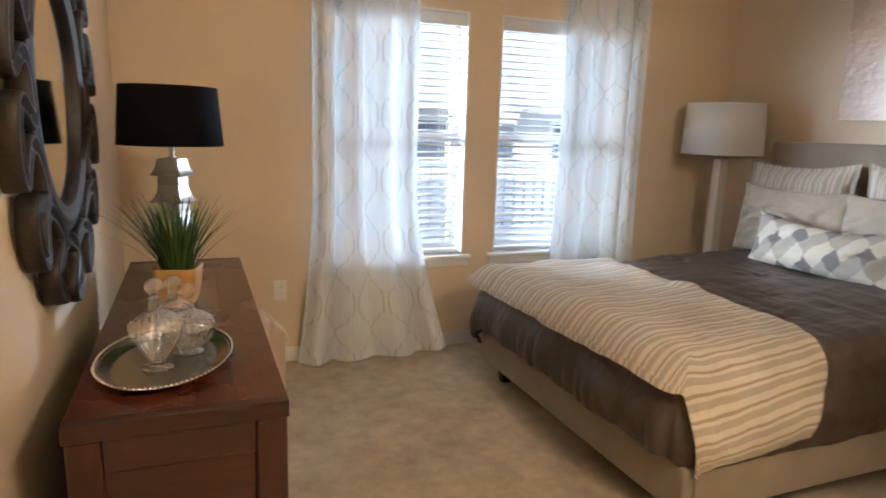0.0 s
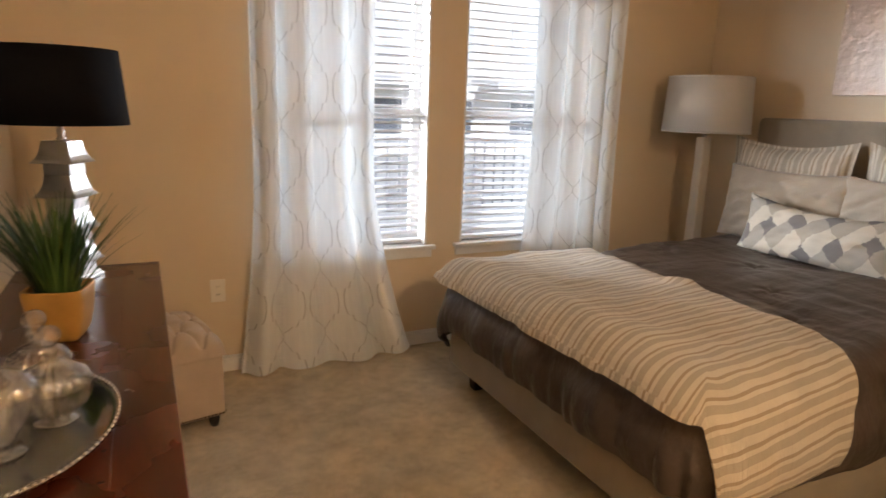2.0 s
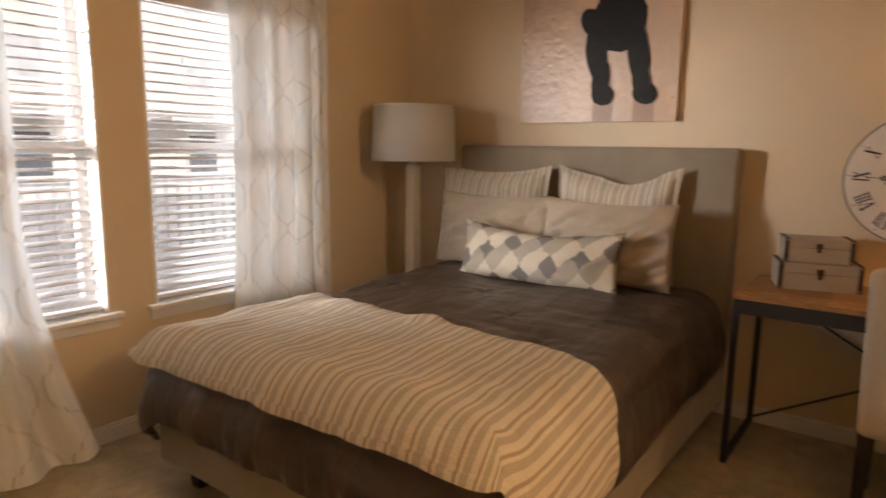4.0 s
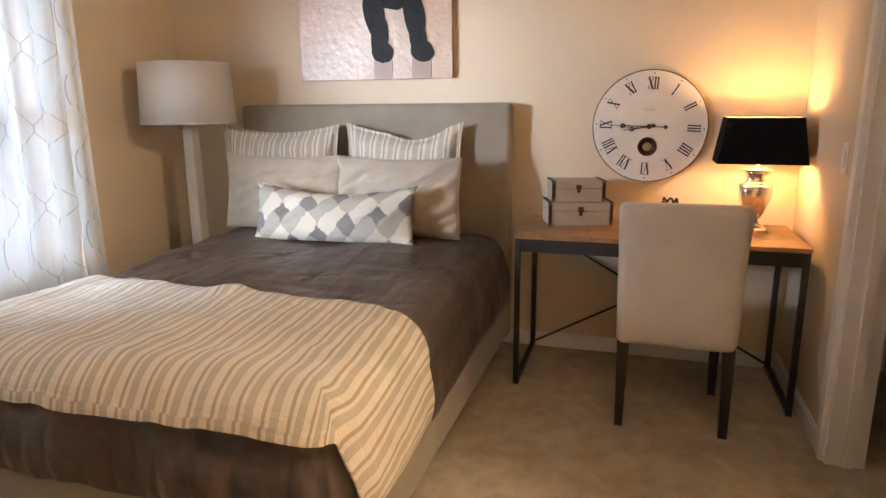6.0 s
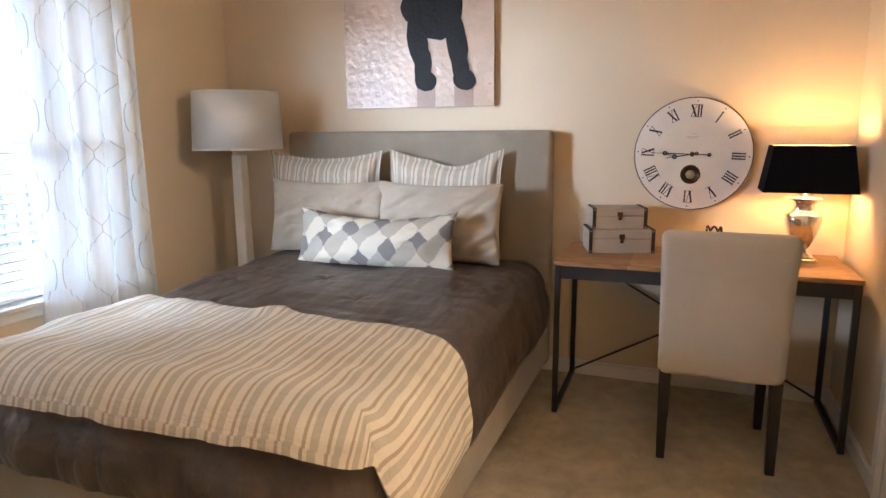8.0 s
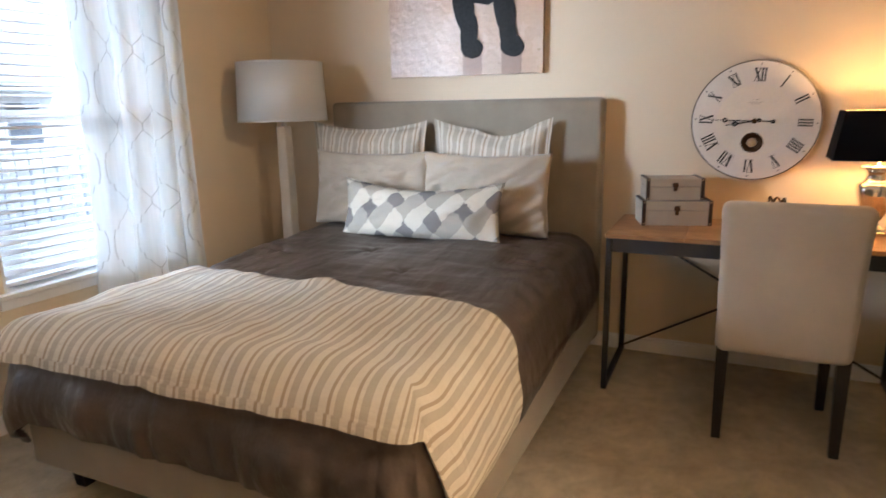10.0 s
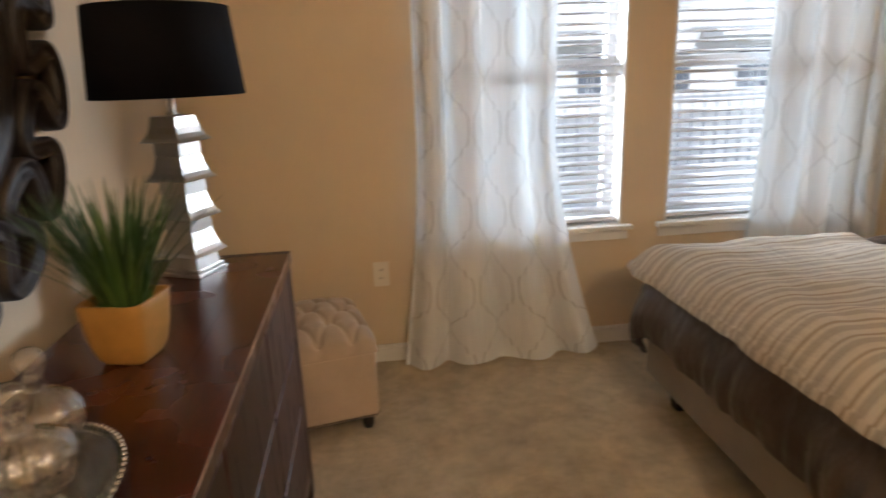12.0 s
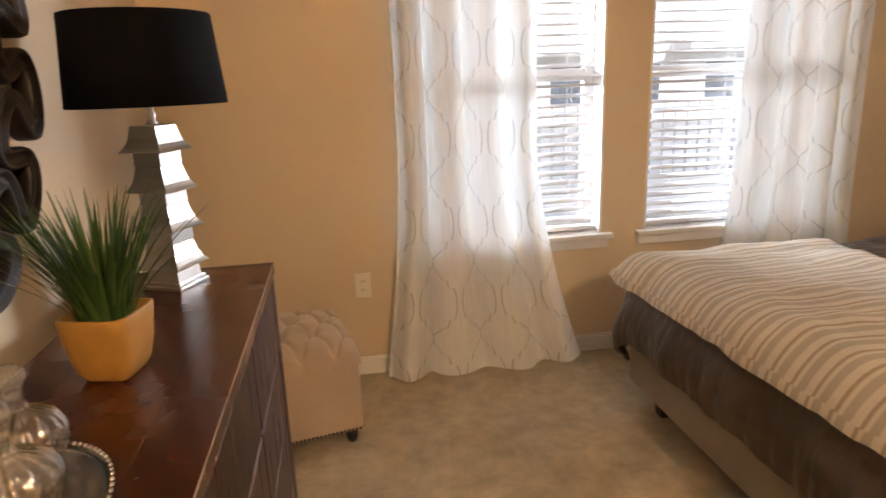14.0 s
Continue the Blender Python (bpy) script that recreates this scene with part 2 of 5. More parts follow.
def make_curtain():
    m, nt, b = nodes_of("sheer_trellis_curtain")
    tc = nt.nodes.new("ShaderNodeTexCoord")
    sp = nt.nodes.new("ShaderNodeSeparateXYZ")
    nt.links.new(tc.outputs["UV"], sp.inputs[0])
    W, P = 0.25, 0.36
    u = maths(nt, "PINGPONG", sp.outputs[0], W / 2)
    p = maths(nt, "DIVIDE", maths(nt, "PINGPONG", sp.outputs[1], P / 2), P / 2)
    half = ramp(nt, p, tuple((a, (b, b, b)) for a, b in ((0.0, 0.0), (0.09, 0.0), (0.17, 0.06), (0.28, 0.145), (0.36, 0.18), (0.385, 0.27), (0.50, 0.30), (0.58, 0.31), (0.605, 0.40), (0.80, 0.438), (1.0, 0.445))))
    d = maths(nt, "ABSOLUTE", maths(nt, "SUBTRACT", u, maths(nt, "MULTIPLY", half, W)))
    line = maths(nt, "LESS_THAN", d, 0.0025)
    weave = noise_tex(nt, 900, 2, "UV")
    slub = noise_tex(nt, 60, 3, "UV", (1, 0.08, 1))
    col = mix_rgb(nt, line, ramp(nt, slub, ((0.3, (0.80, 0.815, 0.82)), (0.7, (0.87, 0.885, 0.89)))), (0.48, 0.48, 0.48))
    nt.nodes.remove(b)
    dif, trl, trn = (nt.nodes.new(k) for k in ("ShaderNodeBsdfDiffuse", "ShaderNodeBsdfTranslucent", "ShaderNodeBsdfTransparent"))
    nt.links.new(col, dif.inputs["Color"])
    nt.links.new(mix_rgb(nt, 1.0, col, (0.80, 0.92, 1.0), "MULTIPLY"), trl.inputs["Color"])
    m1, m2 = nt.nodes.new("ShaderNodeMixShader"), nt.nodes.new("ShaderNodeMixShader")
    m1.inputs[0].default_value = 0.135
    nt.links.new(dif.outputs[0], m1.inputs[1])
    nt.links.new(trl.outputs[0], m1.inputs[2])
    open_ = maths(nt, "MULTIPLY", maths(nt, "SUBTRACT", 1.0, line), maths(nt, "MULTIPLY_ADD", weave, 0.07, 0.02))
    nt.links.new(open_, m2.inputs[0])
    nt.links.new(m1.outputs[0], m2.inputs[1])
    nt.links.new(trn.outputs[0], m2.inputs[2])
    nt.links.new(m2.outputs[0], nt.nodes["Material Output"].inputs["Surface"])
    return m


M_CURTAIN = make_curtain()


def make_metal(name, colour, rough):
    m, nt, b = nodes_of(name)
    n = noise_tex(nt, 14, 4)
    nt.links.new(ramp(nt, n, ((0.3, tuple(c * 0.88 for c in colour)), (0.7, colour))), b.inputs["Base Color"])
    nt.links.new(maths(nt, "MULTIPLY_ADD", n, 0.12, rough), b.inputs["Roughness"])
    b.inputs["Metallic"].default_value = 1.0
    return m


M_SILVER = make_metal("brushed_silver", (0.64, 0.615, 0.58), 0.28)
M_CHROME = make_metal("polished_silver", (0.82, 0.80, 0.77), 0.05)
M_TRAY = make_metal("silver_tray", (0.44, 0.435, 0.42), 0.12)
M_BRONZE = make_metal("dark_bronze", (0.10, 0.06, 0.035), 0.35)
M_MIRROR = make_metal("mirror_silvering", (0.90, 0.90, 0.89), 0.0)
M_MIRROR.node_tree.nodes["Principled BSDF"].inputs["Roughness"].default_value = 0.0


def make_glass(name, colour=(1, 1, 1)):
    m, nt, b = nodes_of(name)
    nt.nodes.remove(b)
    t, g, fr, mx = (nt.nodes.new(k) for k in ("ShaderNodeBsdfTransparent", "ShaderNodeBsdfGlossy", "ShaderNodeLayerWeight", "ShaderNodeMixShader"))
    t.inputs["Color"].default_value = (*colour, 1)
    g.inputs["Roughness"].default_value = 0.09
    fr.inputs["Blend"].default_value = 0.5
    nt.links.new(maths(nt, "MULTIPLY_ADD", maths(nt, "POWER", fr.outputs["Facing"], 1.8), 0.80, 0.17), mx.inputs[0])
    nt.links.new(t.outputs[0], mx.inputs[1])
    nt.links.new(g.outputs[0], mx.inputs[2])
    nt.links.new(mx.outputs[0], nt.nodes["Material Output"].inputs["Surface"])
    return m


M_GLASS = make_glass("clear_glass", (0.965, 0.965, 0.96))


def make_pane():
    m, nt, b = nodes_of("window_glass")
    nt.nodes.remove(b)
    t, g, fr, mx = (nt.nodes.new(k) for k in ("ShaderNodeBsdfTransparent", "ShaderNodeBsdfGlossy", "ShaderNodeFresnel", "ShaderNodeMixShader"))
    t.inputs["Color"].default_value = (0.93, 0.95, 0.96, 1)
    g.inputs["Roughness"].default_value = 0.02
    nt.links.new(fr.outputs[0], mx.inputs[0])
    nt.links.new(t.outputs[0], mx.inputs[1])
    nt.links.new(g.outputs[0], mx.inputs[2])
    nt.links.new(mx.outputs[0], nt.nodes["Material Output"].inputs["Surface"])
    return m


M_PANE = make_pane()


def make_lampshade():
    m, nt, b = nodes_of("white_shade_linen")
    nt.nodes.remove(b)
    col = ramp(nt, noise_tex(nt, 500, 2), ((0.3, (0.84, 0.83, 0.80)), (0.7, (0.92, 0.91, 0.89))))
    dif, trl, mx = (nt.nodes.new(k) for k in ("ShaderNodeBsdfDiffuse", "ShaderNodeBsdfTranslucent", "ShaderNodeMixShader"))
    mx.inputs[0].default_value = 0.56
    nt.links.new(col, dif.inputs["Color"])
    nt.links.new(col, trl.inputs["Color"])
    nt.links.new(dif.outputs[0], mx.inputs[1])
    nt.links.new(trl.outputs[0], mx.inputs[2])
    nt.links.new(mx.outputs[0], nt.nodes["Material Output"].inputs["Surface"])
    return m


M_SHADE_W = make_lampshade()
M_POST = surface("whitewashed_wood", (0.62, 0.57, 0.50), 0.5, vary=0.08, fine=80, relief=0.1, stretch=(3, 3, 0.3))
M_POT = surface("mustard_glazed_ceramic", (0.42, 0.225, 0.048), 0.48, vary=0.10, big=9, fine=40, relief=0.05)
M_SOIL = surface("dark_soil", (0.03, 0.022, 0.015), 0.95, vary=0.3, fine=120, relief=0.6)
M_BOX = make_fabric("cream_canvas_box", (0.42, 0.36, 0.28), 500, 0.08, 0.8, 0.1)
M_LEATHER = surface("dark_brown_leather", (0.035, 0.018, 0.011), 0.5, vary=0.2, fine=120, relief=0.2)
M_BRASS = make_metal("worn_brass", (0.45, 0.36, 0.24), 0.35)
M_DIAL = surface("aged_ivory_paper", (0.74, 0.685, 0.62), 0.55, vary=0.05, big=6, fine=90, relief=0.03)
M_DIAL_MID = surface("aged_ivory_centre", (0.76, 0.70, 0.60), 0.55, vary=0.05, big=6, fine=90, relief=0.03)
M_INK = surface("black_ink", (0.018, 0.015, 0.013), 0.6, vary=0.1, relief=0)
M_RIM = surface("greyed_clock_rim", (0.16, 0.13, 0.105), 0.6, vary=0.25, fine=40)


def make_grass():
    m, nt, b = nodes_of("artificial_grass_blade")
    g = nt.nodes.new("ShaderNodeNewGeometry")
    c = ramp(nt, g.outputs["Random Per Island"], ((0.0, (0.016, 0.045, 0.010)), (0.55, (0.040, 0.095, 0.018)), (1.0, (0.10, 0.16, 0.035))))
    nt.links.new(c, b.inputs["Base Color"])
    b.inputs["Roughness"].default_value = 0.5
    return m


M_GRASS = make_grass()


# ---- mesh helpers ----
def mesh_of(name, bm, material, smooth=True):
    me = bpy.data.meshes.new(name)
    bm.normal_update()
    bm.to_mesh(me)
    bm.free()
    me.materials.append(material)
    if smooth:
        me.polygons.foreach_set("use_smooth", [True] * len(me.polygons))
    return me


def part(name, bm, material, parent=None, label="", smooth=False):
    ob = new(name, mesh_of(name, bm, material, smooth))
    if parent is not None:
        ob.parent = parent
    return tagged(ob, label)


def thing(name, place, label, category, group="", turn=0.0):
    ob = new(name)
    ob.empty_display_size = 0.05
    ob.matrix_world = pose(*place, 0, 0, turn)
    return tagged(ob, label, category, group)


def structure(name, bm, material, label="", category="", smooth=False):
    return tagged(part(name, bm, material, None, "", smooth), label, category, "", "structure")


def add_box(bm, x0, x1, y0, y1, z0, z1, bevel=0.0, seg=2):
    vs = [bm.verts.new(p) for p in ((x0, y0, z0), (x1, y0, z0), (x1, y1, z0), (x0, y1, z0), (x0, y0, z1), (x1, y0, z1), (x1, y1, z1), (x0, y1, z1))]
    fs = [bm.faces.new([vs[i] for i in q]) for q in ((3, 2, 1, 0), (4, 5, 6, 7), (0, 1, 5, 4), (1, 2, 6, 5), (2, 3, 7, 6), (3, 0, 4, 7))]
    if bevel:
        bmesh.ops.bevel(bm, geom=list({e for f in fs for e in f.edges}), offset=bevel, segments=seg, profile=0.5, affect="EDGES")
    return vs


def boxes(*specs, bevel=0.0, seg=2):
    bm = bmesh.new()
    for s in specs:
        add_box(bm, *s, bevel=bevel, seg=seg)
    return bm


def add_lathe(bm, profile, seg=32, cx=0.0, cy=0.0, flutes=0, depth=0.0, square=False, flip=False, caps=True):
    """A turned body from (radius, height) pairs; flutes ripple the radius, square gives four sides."""
    rings = []
    for r, z in profile:
        ring = []
        for k in range(seg):
            a = 2 * math.pi * (k + (0.5 if square else 0)) / seg
            rr = r * (1 + depth * math.cos(flutes * a)) if flutes else r
            rr = rr / math.cos(math.pi / 4) if square else rr
            ring.append(bm.verts.new((cx + rr * math.cos(a), cy + rr * math.sin(a), z)))
        rings.append(ring)
    for a, b in zip(rings, rings[1:]):
        for k in range(seg):
            q = [a[k], a[(k + 1) % seg], b[(k + 1) % seg], b[k]]
            bm.faces.new(q[::-1] if flip else q)
    if caps:
        for ring, up in ((rings[0], False), (rings[-1], True)):
            if (ring[0].co - ring[seg // 2].co).length > 1e-4:
                bm.faces.new(ring if up != flip else ring[::-1])
    return rings


def lathe(profile, **k):
    bm = bmesh.new()
    add_lathe(bm, profile, **k)
    return bm


def add_tube(bm, pts, radius, seg=8, closed=False, flat=1.0, axis=None):
    """A tube along points; flat scales it along the given axis."""
    n = len(pts)
    rings = []
    for i, p in enumerate(pts):
        p = Vector(p)
        a, b = Vector(pts[i - 1] if i or closed else pts[0]), Vector(pts[(i + 1) % n] if i < n - 1 or closed else pts[-1])
        t = (b - a).normalized()
        up = Vector(axis) if axis else (Vector((0, 0, 1)) if abs(t.z) < 0.9 else Vector((1, 0, 0)))
        s = t.cross(up).normalized()
        u = s.cross(t).normalized()
        r = radius[i] if isinstance(radius, list) else radius
        rings.append([bm.verts.new(p + r * (math.cos(2 * math.pi * k / seg) * s + flat * math.sin(2 * math.pi * k / seg) * u)) for k in range(seg)])
    pairs = list(zip(rings, rings[1:])) + ([(rings[-1], rings[0])] if closed else [])
    for a, b in pairs:
        for k in range(seg):
            bm.faces.new((a[k], a[(k + 1) % seg], b[(k + 1) % seg], b[k]))
    if not closed:
        bm.faces.new(rings[0][::-1])
        bm.faces.new(rings[-1])


def tube(pts, radius, **k):
    bm = bmesh.new()
    add_tube(bm, pts, radius, **k)
    return bm


def sheet(nu, nv, fn, thick=0.0, uv=None):
    """A surface fn(u, v), u and v from 0 to 1, with uv(u, v) in metres and, if asked, a thickness."""
    bm = bmesh.new()
    lay = bm.loops.layers.uv.new("UVMap")
    grid = [[bm.verts.new(fn(i / nu, j / nv)) for j in range(nv + 1)] for i in range(nu + 1)]
    for i in range(nu):
        for j in range(nv):
            f = bm.faces.new((grid[i][j], grid[i + 1][j], grid[i + 1][j + 1], grid[i][j + 1]))
            for lp, (a, b) in zip(f.loops, ((i, j), (i + 1, j), (i + 1, j + 1), (i, j + 1))):
                lp[lay].uv = uv(a / nu, b / nv) if uv else (a / nu, b / nv)
    if thick:
        bm.normal_update()
        bmesh.ops.solidify(bm, geom=bm.faces[:], thickness=thick)
    return bm


def ripple(x, y, z, s):
    return noise.noise(Vector((x * s, y * s, z * s)))


# ---- the room ----
XE, YS, ZC = 3.97, -3.51, 2.62
SILL, HEAD = 0.58, 2.05
WINDOWS = ((1.07, 1.92), (2.13, 2.98))

structure("floor", boxes((-0.15, 5.2, -5.3, 0.16, -0.12, 0.0)), M_CARPET, "beige cut-pile wall-to-wall carpet with worn blotches", "carpet")
structure("ceiling", boxes((-0.15, 5.2, -5.3, 0.16, ZC, ZC + 0.1)), M_CEIL, "plain white painted ceiling", "ceiling")
structure("wall_north", boxes((-0.15, 1.07, 0, 0.15, 0, ZC), (1.92, 2.13, 0, 0.15, SILL, HEAD), (2.98, 5.2, 0, 0.15, 0, ZC), (1.07, 2.98, 0, 0.15, 0, SILL), (1.07, 2.98, 0, 0.15, HEAD, ZC)), M_WALL, "beige painted wall with two tall windows", "wall")
structure("wall_west", boxes((-0.15, 0, -5.3, 0, 0, ZC)), M_WALL, "plain beige painted wall", "wall")
structure("wall_east", boxes((XE, XE + 0.12, YS, 0, 0, ZC)), M_WALL, "plain beige painted wall behind the bed", "wall")
structure("wall_south", boxes((3.06, XE + 0.12, YS - 0.12, YS, 0, ZC), (2.02, 2.26, YS - 0.12, YS, 0, ZC), (2.26, 3.06, YS - 0.12, YS, 2.05, ZC)), M_WALL, "beige painted wall with a doorway", "wall")
# unseen hall walls, letting entry light onto the headboard wall and shading the desk
structure("wall_hall", boxes((2.02, 2.14, -5.0, YS - 0.12, 0, ZC), (0, 2.14, -5.12, -5.0, 0, ZC)), M_WALL, "plain beige hall wall, out of view", "wall")
structure("wall_side_room", boxes((4.09, 4.21, -5.0, YS - 0.12, 0, ZC), (2.14, 4.21, -5.12, -5.0, 0, ZC)), M_WALL, "plain beige wall of the next room", "wall")


def skirting(runs):
    bm = bmesh.new()
    for x0, x1, y0, y1, out in runs:
        add_box(bm, x0, x1, y0, y1, 0.0, 0.066)
        if out in "NS":
            cut = 0.006
            add_box(bm, x0, x1, y0 + (cut if out == "N" else 0), y1 - (cut if out == "S" else 0), 0.066, 0.083, 0.002, 1)
        else:
            cut = 0.006
            add_box(bm, x0 + (cut if out == "E" else 0), x1 - (cut if out == "W" else 0), y0, y1, 0.066, 0.083, 0.002, 1)
    return bm


structure("baseboard", skirting(((0.014, XE, -0.014, 0, "N"), (0, 0.014, -5.0, 0, "W"), (XE - 0.014, XE, YS + 0.014, -0.014, "E"), (3.14, XE, YS, YS + 0.014, "S"), (2.02, 2.18, YS, YS + 0.014, "S"), (2.14, 4.09, -5.0, -4.986, "S"), (4.076, 4.09, -4.986, YS - 0.12, "E"))), M_TRIM, "white painted baseboard", "baseboard")


def door_casing():
    bm = bmesh.new()
    for x0, x1 in ((2.18, 2.26), (3.06, 3.14)):
        add_box(bm, x0, x1, YS, YS + 0.016, 0, 2.13, 0.004)
        inner = x1 - 0.03 if x1 < 2.5 else x0 + 0.004
        add_box(bm, inner, inner + 0.026, YS + 0.012, YS + 0.022, 0, 2.10, 0.004)
    add_box(bm, 2.26, 3.06, YS, YS + 0.016, 2.05, 2.13, 0.004)
    for x0, x1 in ((2.26, 2.28), (3.04, 3.06)):
        add_box(bm, x0, x1, YS - 0.13, YS + 0.002, 0, 2.05)
        add_box(bm, x0 - (0.0 if x0 < 2.5 else 0.012), x1 + (0.012 if x0 < 2.5 else 0.0), YS - 0.085, YS - 0.05, 0, 2.04)
    add_box(bm, 2.28, 3.04, YS - 0.13, YS + 0.002, 2.03, 2.05)
    return bm


structure("door_casing", door_casing(), M_TRIM, "white painted moulded door casing beside the desk", "door casing")


def make_window(n, x0, x1):
    win = tagged(new("window_%d" % n), "white single-hung window behind lowered blinds", "window", "", "structure")
    win.location = (x0, 0, SILL)
    w, h = x1 - x0, HEAD - SILL
    ret = boxes((0, w, 0.0, 0.15, -0.002, 0.012), (0, 0.012, 0.0, 0.15, 0.012, h), (w - 0.012, w, 0.0, 0.15, 0.012, h), (0.012, w - 0.012, 0.0, 0.15, h - 0.012, h))
    part("window_lining", ret, M_TRIM, win)
    stool = bmesh.new()
    add_box(stool, -0.045, w + 0.045, -0.042, 0.0, -0.012, 0.012, 0.005)
    part("window_sill", stool, M_TRIM, win, "white painted wooden sill")
    part("apron", boxes((-0.03, w + 0.03, -0.014, 0.0, -0.06, -0.013), bevel=0.003), M_TRIM, win)
    fr = bmesh.new()
    for spec in ((0.012, 0.06, 0.105, 0.14, 0.012, h - 0.012), (w - 0.06, w - 0.012, 0.105, 0.14, 0.012, h - 0.012), (0.06, w - 0.06, 0.105, 0.14, 0.012, 0.065), (0.06, w - 0.06, 0.105, 0.14, h - 0.065, h - 0.012)):
        add_box(fr, *spec, bevel=0.003)
    part("window_frame", fr, M_VINYL, win)
    part("meeting_rail", boxes((0.06, w - 0.06, 0.10, 0.145, h / 2 - 0.03, h / 2 + 0.025), bevel=0.004), M_VINYL, win)
    for z0, z1, y in ((0.065, h / 2 - 0.03, 0.118), (h / 2 + 0.025, h - 0.065, 0.130)):
        p = part("pane", boxes((0.06, w - 0.06, y, y + 0.004, z0, z1)), M_PANE, win)
        p.visible_shadow = False
    return win


for n, (x0, x1) in enumerate(WINDOWS, 1):
    make_window(n, x0, x1)


def slat_mesh(w):
    bm = sheet(2, 6, lambda u, v: ((u - 0.5) * w, (v - 0.5) * 0.050, 0.0035 * (1 - (2 * v - 1) ** 2)), 0.003)
    return mesh_of("slat", bm, M_SLAT, True)


def make_blind(x0, x1):
    w = x1 - x0 - 0.034
    blind = thing("window_blind", ((x0 + x1) / 2, 0.055, SILL), "white two-inch slatted blind lowered over the window", "window blind", "window blinds")
    h = HEAD - SILL
    part("valance", boxes((-w / 2 - 0.003, w / 2 + 0.003, -0.042, -0.03, h - 0.085, h - 0.014), (-w / 2, w / 2, -0.03, 0.03, h - 0.06, h - 0.014), bevel=0.004), M_SLAT, blind)
    part("bottom_rail", boxes((-w / 2, w / 2, -0.026, 0.026, 0.022, 0.042), bevel=0.005), M_SLAT, blind)
    me = slat_mesh(w)
    z = 0.078
    while z < h - 0.08:
        s = new("slat", me)
        s.parent = blind
        s.location, s.rotation_euler = (random.uniform(-0.002, 0.002), 0, z), (radians(13 + random.uniform(-1.5, 1.5)), random.uniform(-0.0025, 0.0025), 0)
        z += 0.0435
    for dx in (-w * 0.34, 0.0, w * 0.34):
        for dy in (-0.0285, 0.0285):
            part("ladder_cord", tube([(dx, dy, 0.03), (dx, dy, h - 0.06)], 0.0011, seg=5), M_SLAT, blind)
    part("tilt_wand", tube([(w / 2 - 0.07, -0.046, h - 0.09), (w / 2 - 0.07, -0.048, h - 0.72)], 0.004, seg=6), M_SLAT, blind, "slim white tilt wand")
    return blind


for x0, x1 in WINDOWS:
    make_blind(x0, x1)


def make_outlet(place, label, holes=True, rz=0):
    o = thing("wall_outlet" if holes else "light_switch", place, label, "outlet" if holes else "switch", turn=rz)
    part("cover_plate", boxes((-0.036, 0.036, -0.006, 0, -0.058, 0.058), bevel=0.003), M_PLATE, o)
    if holes:
        for z in (-0.02, 0.02):
            s = part("socket", lathe([(0.0, 0), (0.016, 0), (0.0165, 0.002)], seg=20), M_PLATE, o)
            s.matrix_local = pose(0, -0.0065, z, 90)
            for dx in (-0.006, 0.006):
                part("slot", boxes((dx - 0.0011, dx + 0.0011, -0.0094, -0.0088, z - 0.003, z + 0.007)), M_BLACK, o)
    else:
        part("rocker", boxes((-0.016, 0.016, -0.010, -0.006, -0.033, 0.033), bevel=0.002), M_PLATE, o)
    return o


make_outlet((0.79, 0, 0.43), "ivory duplex wall outlet low on the beige wall")
make_outlet((3.27, YS, 1.13), "white wall switch beside the door casing", False, 180)


# ---- curtains ----
def make_curtain_panel(x0, x1, b0, b1, group, seed, drift=0.0):
    top, z0 = 2.33, 0.012
    cur = thing("curtain", ((x0 + x1) / 2, -0.085, 0), "sheer white curtain with grey trellis embroidery reaching the carpet", "curtain", group)
    cx = (x0 + x1) / 2
    flat = 1.32

    def fn(u, v):
        z = top + (z0 - top) * v
        flare = max(0.0, (v - 0.55) / 0.45) ** 1.6
        left = x0 + (b0 - x0) * flare
        right = x1 + (b1 - x1) * flare
        ph = 2 * math.pi * (4.2 * u + 0.25 * math.sin(5 * u + seed) + 0.10 * math.sin(2.0 * v + seed * 2))
        amp = 0.032 + 0.012 * flare + 0.008 * math.sin(3 * u * math.pi + seed)
        y = amp * math.sin(ph) + 0.008 * math.sin(2.3 * ph + 1.0 + seed) * (1.3 - v) - 0.035 * flare
        y += 0.012 * ripple(u * 3, v * 2, seed, 1.5)
        x = left + (right - left) * u + 0.012 * math.cos(ph) - cx
        if v > 0.985:
            y -= 0.02 * (v - 0.985) / 0.015 * (0.5 + 0.5 * math.sin(ph))
        lift = 0.03 * flare * max(0, (u - 0.75) * 4) ** 2 * drift
        return (x, y, z + lift)

    part("panel", sheet(150, 70, fn, 0, lambda u, v: (u * flat * (x1 - x0) * 1.25, v * (top - z0))), M_CURTAIN, cur, smooth=True)
    hem = part("hem", sheet(150, 3, lambda u, v: tuple(a + b for a, b in zip(fn(u, 0.957 + 0.043 * v), (0, 0.004, 0))), 0, lambda u, v: (u * 3.1, 0.5)), M_HEM, cur, smooth=True)
    return cur


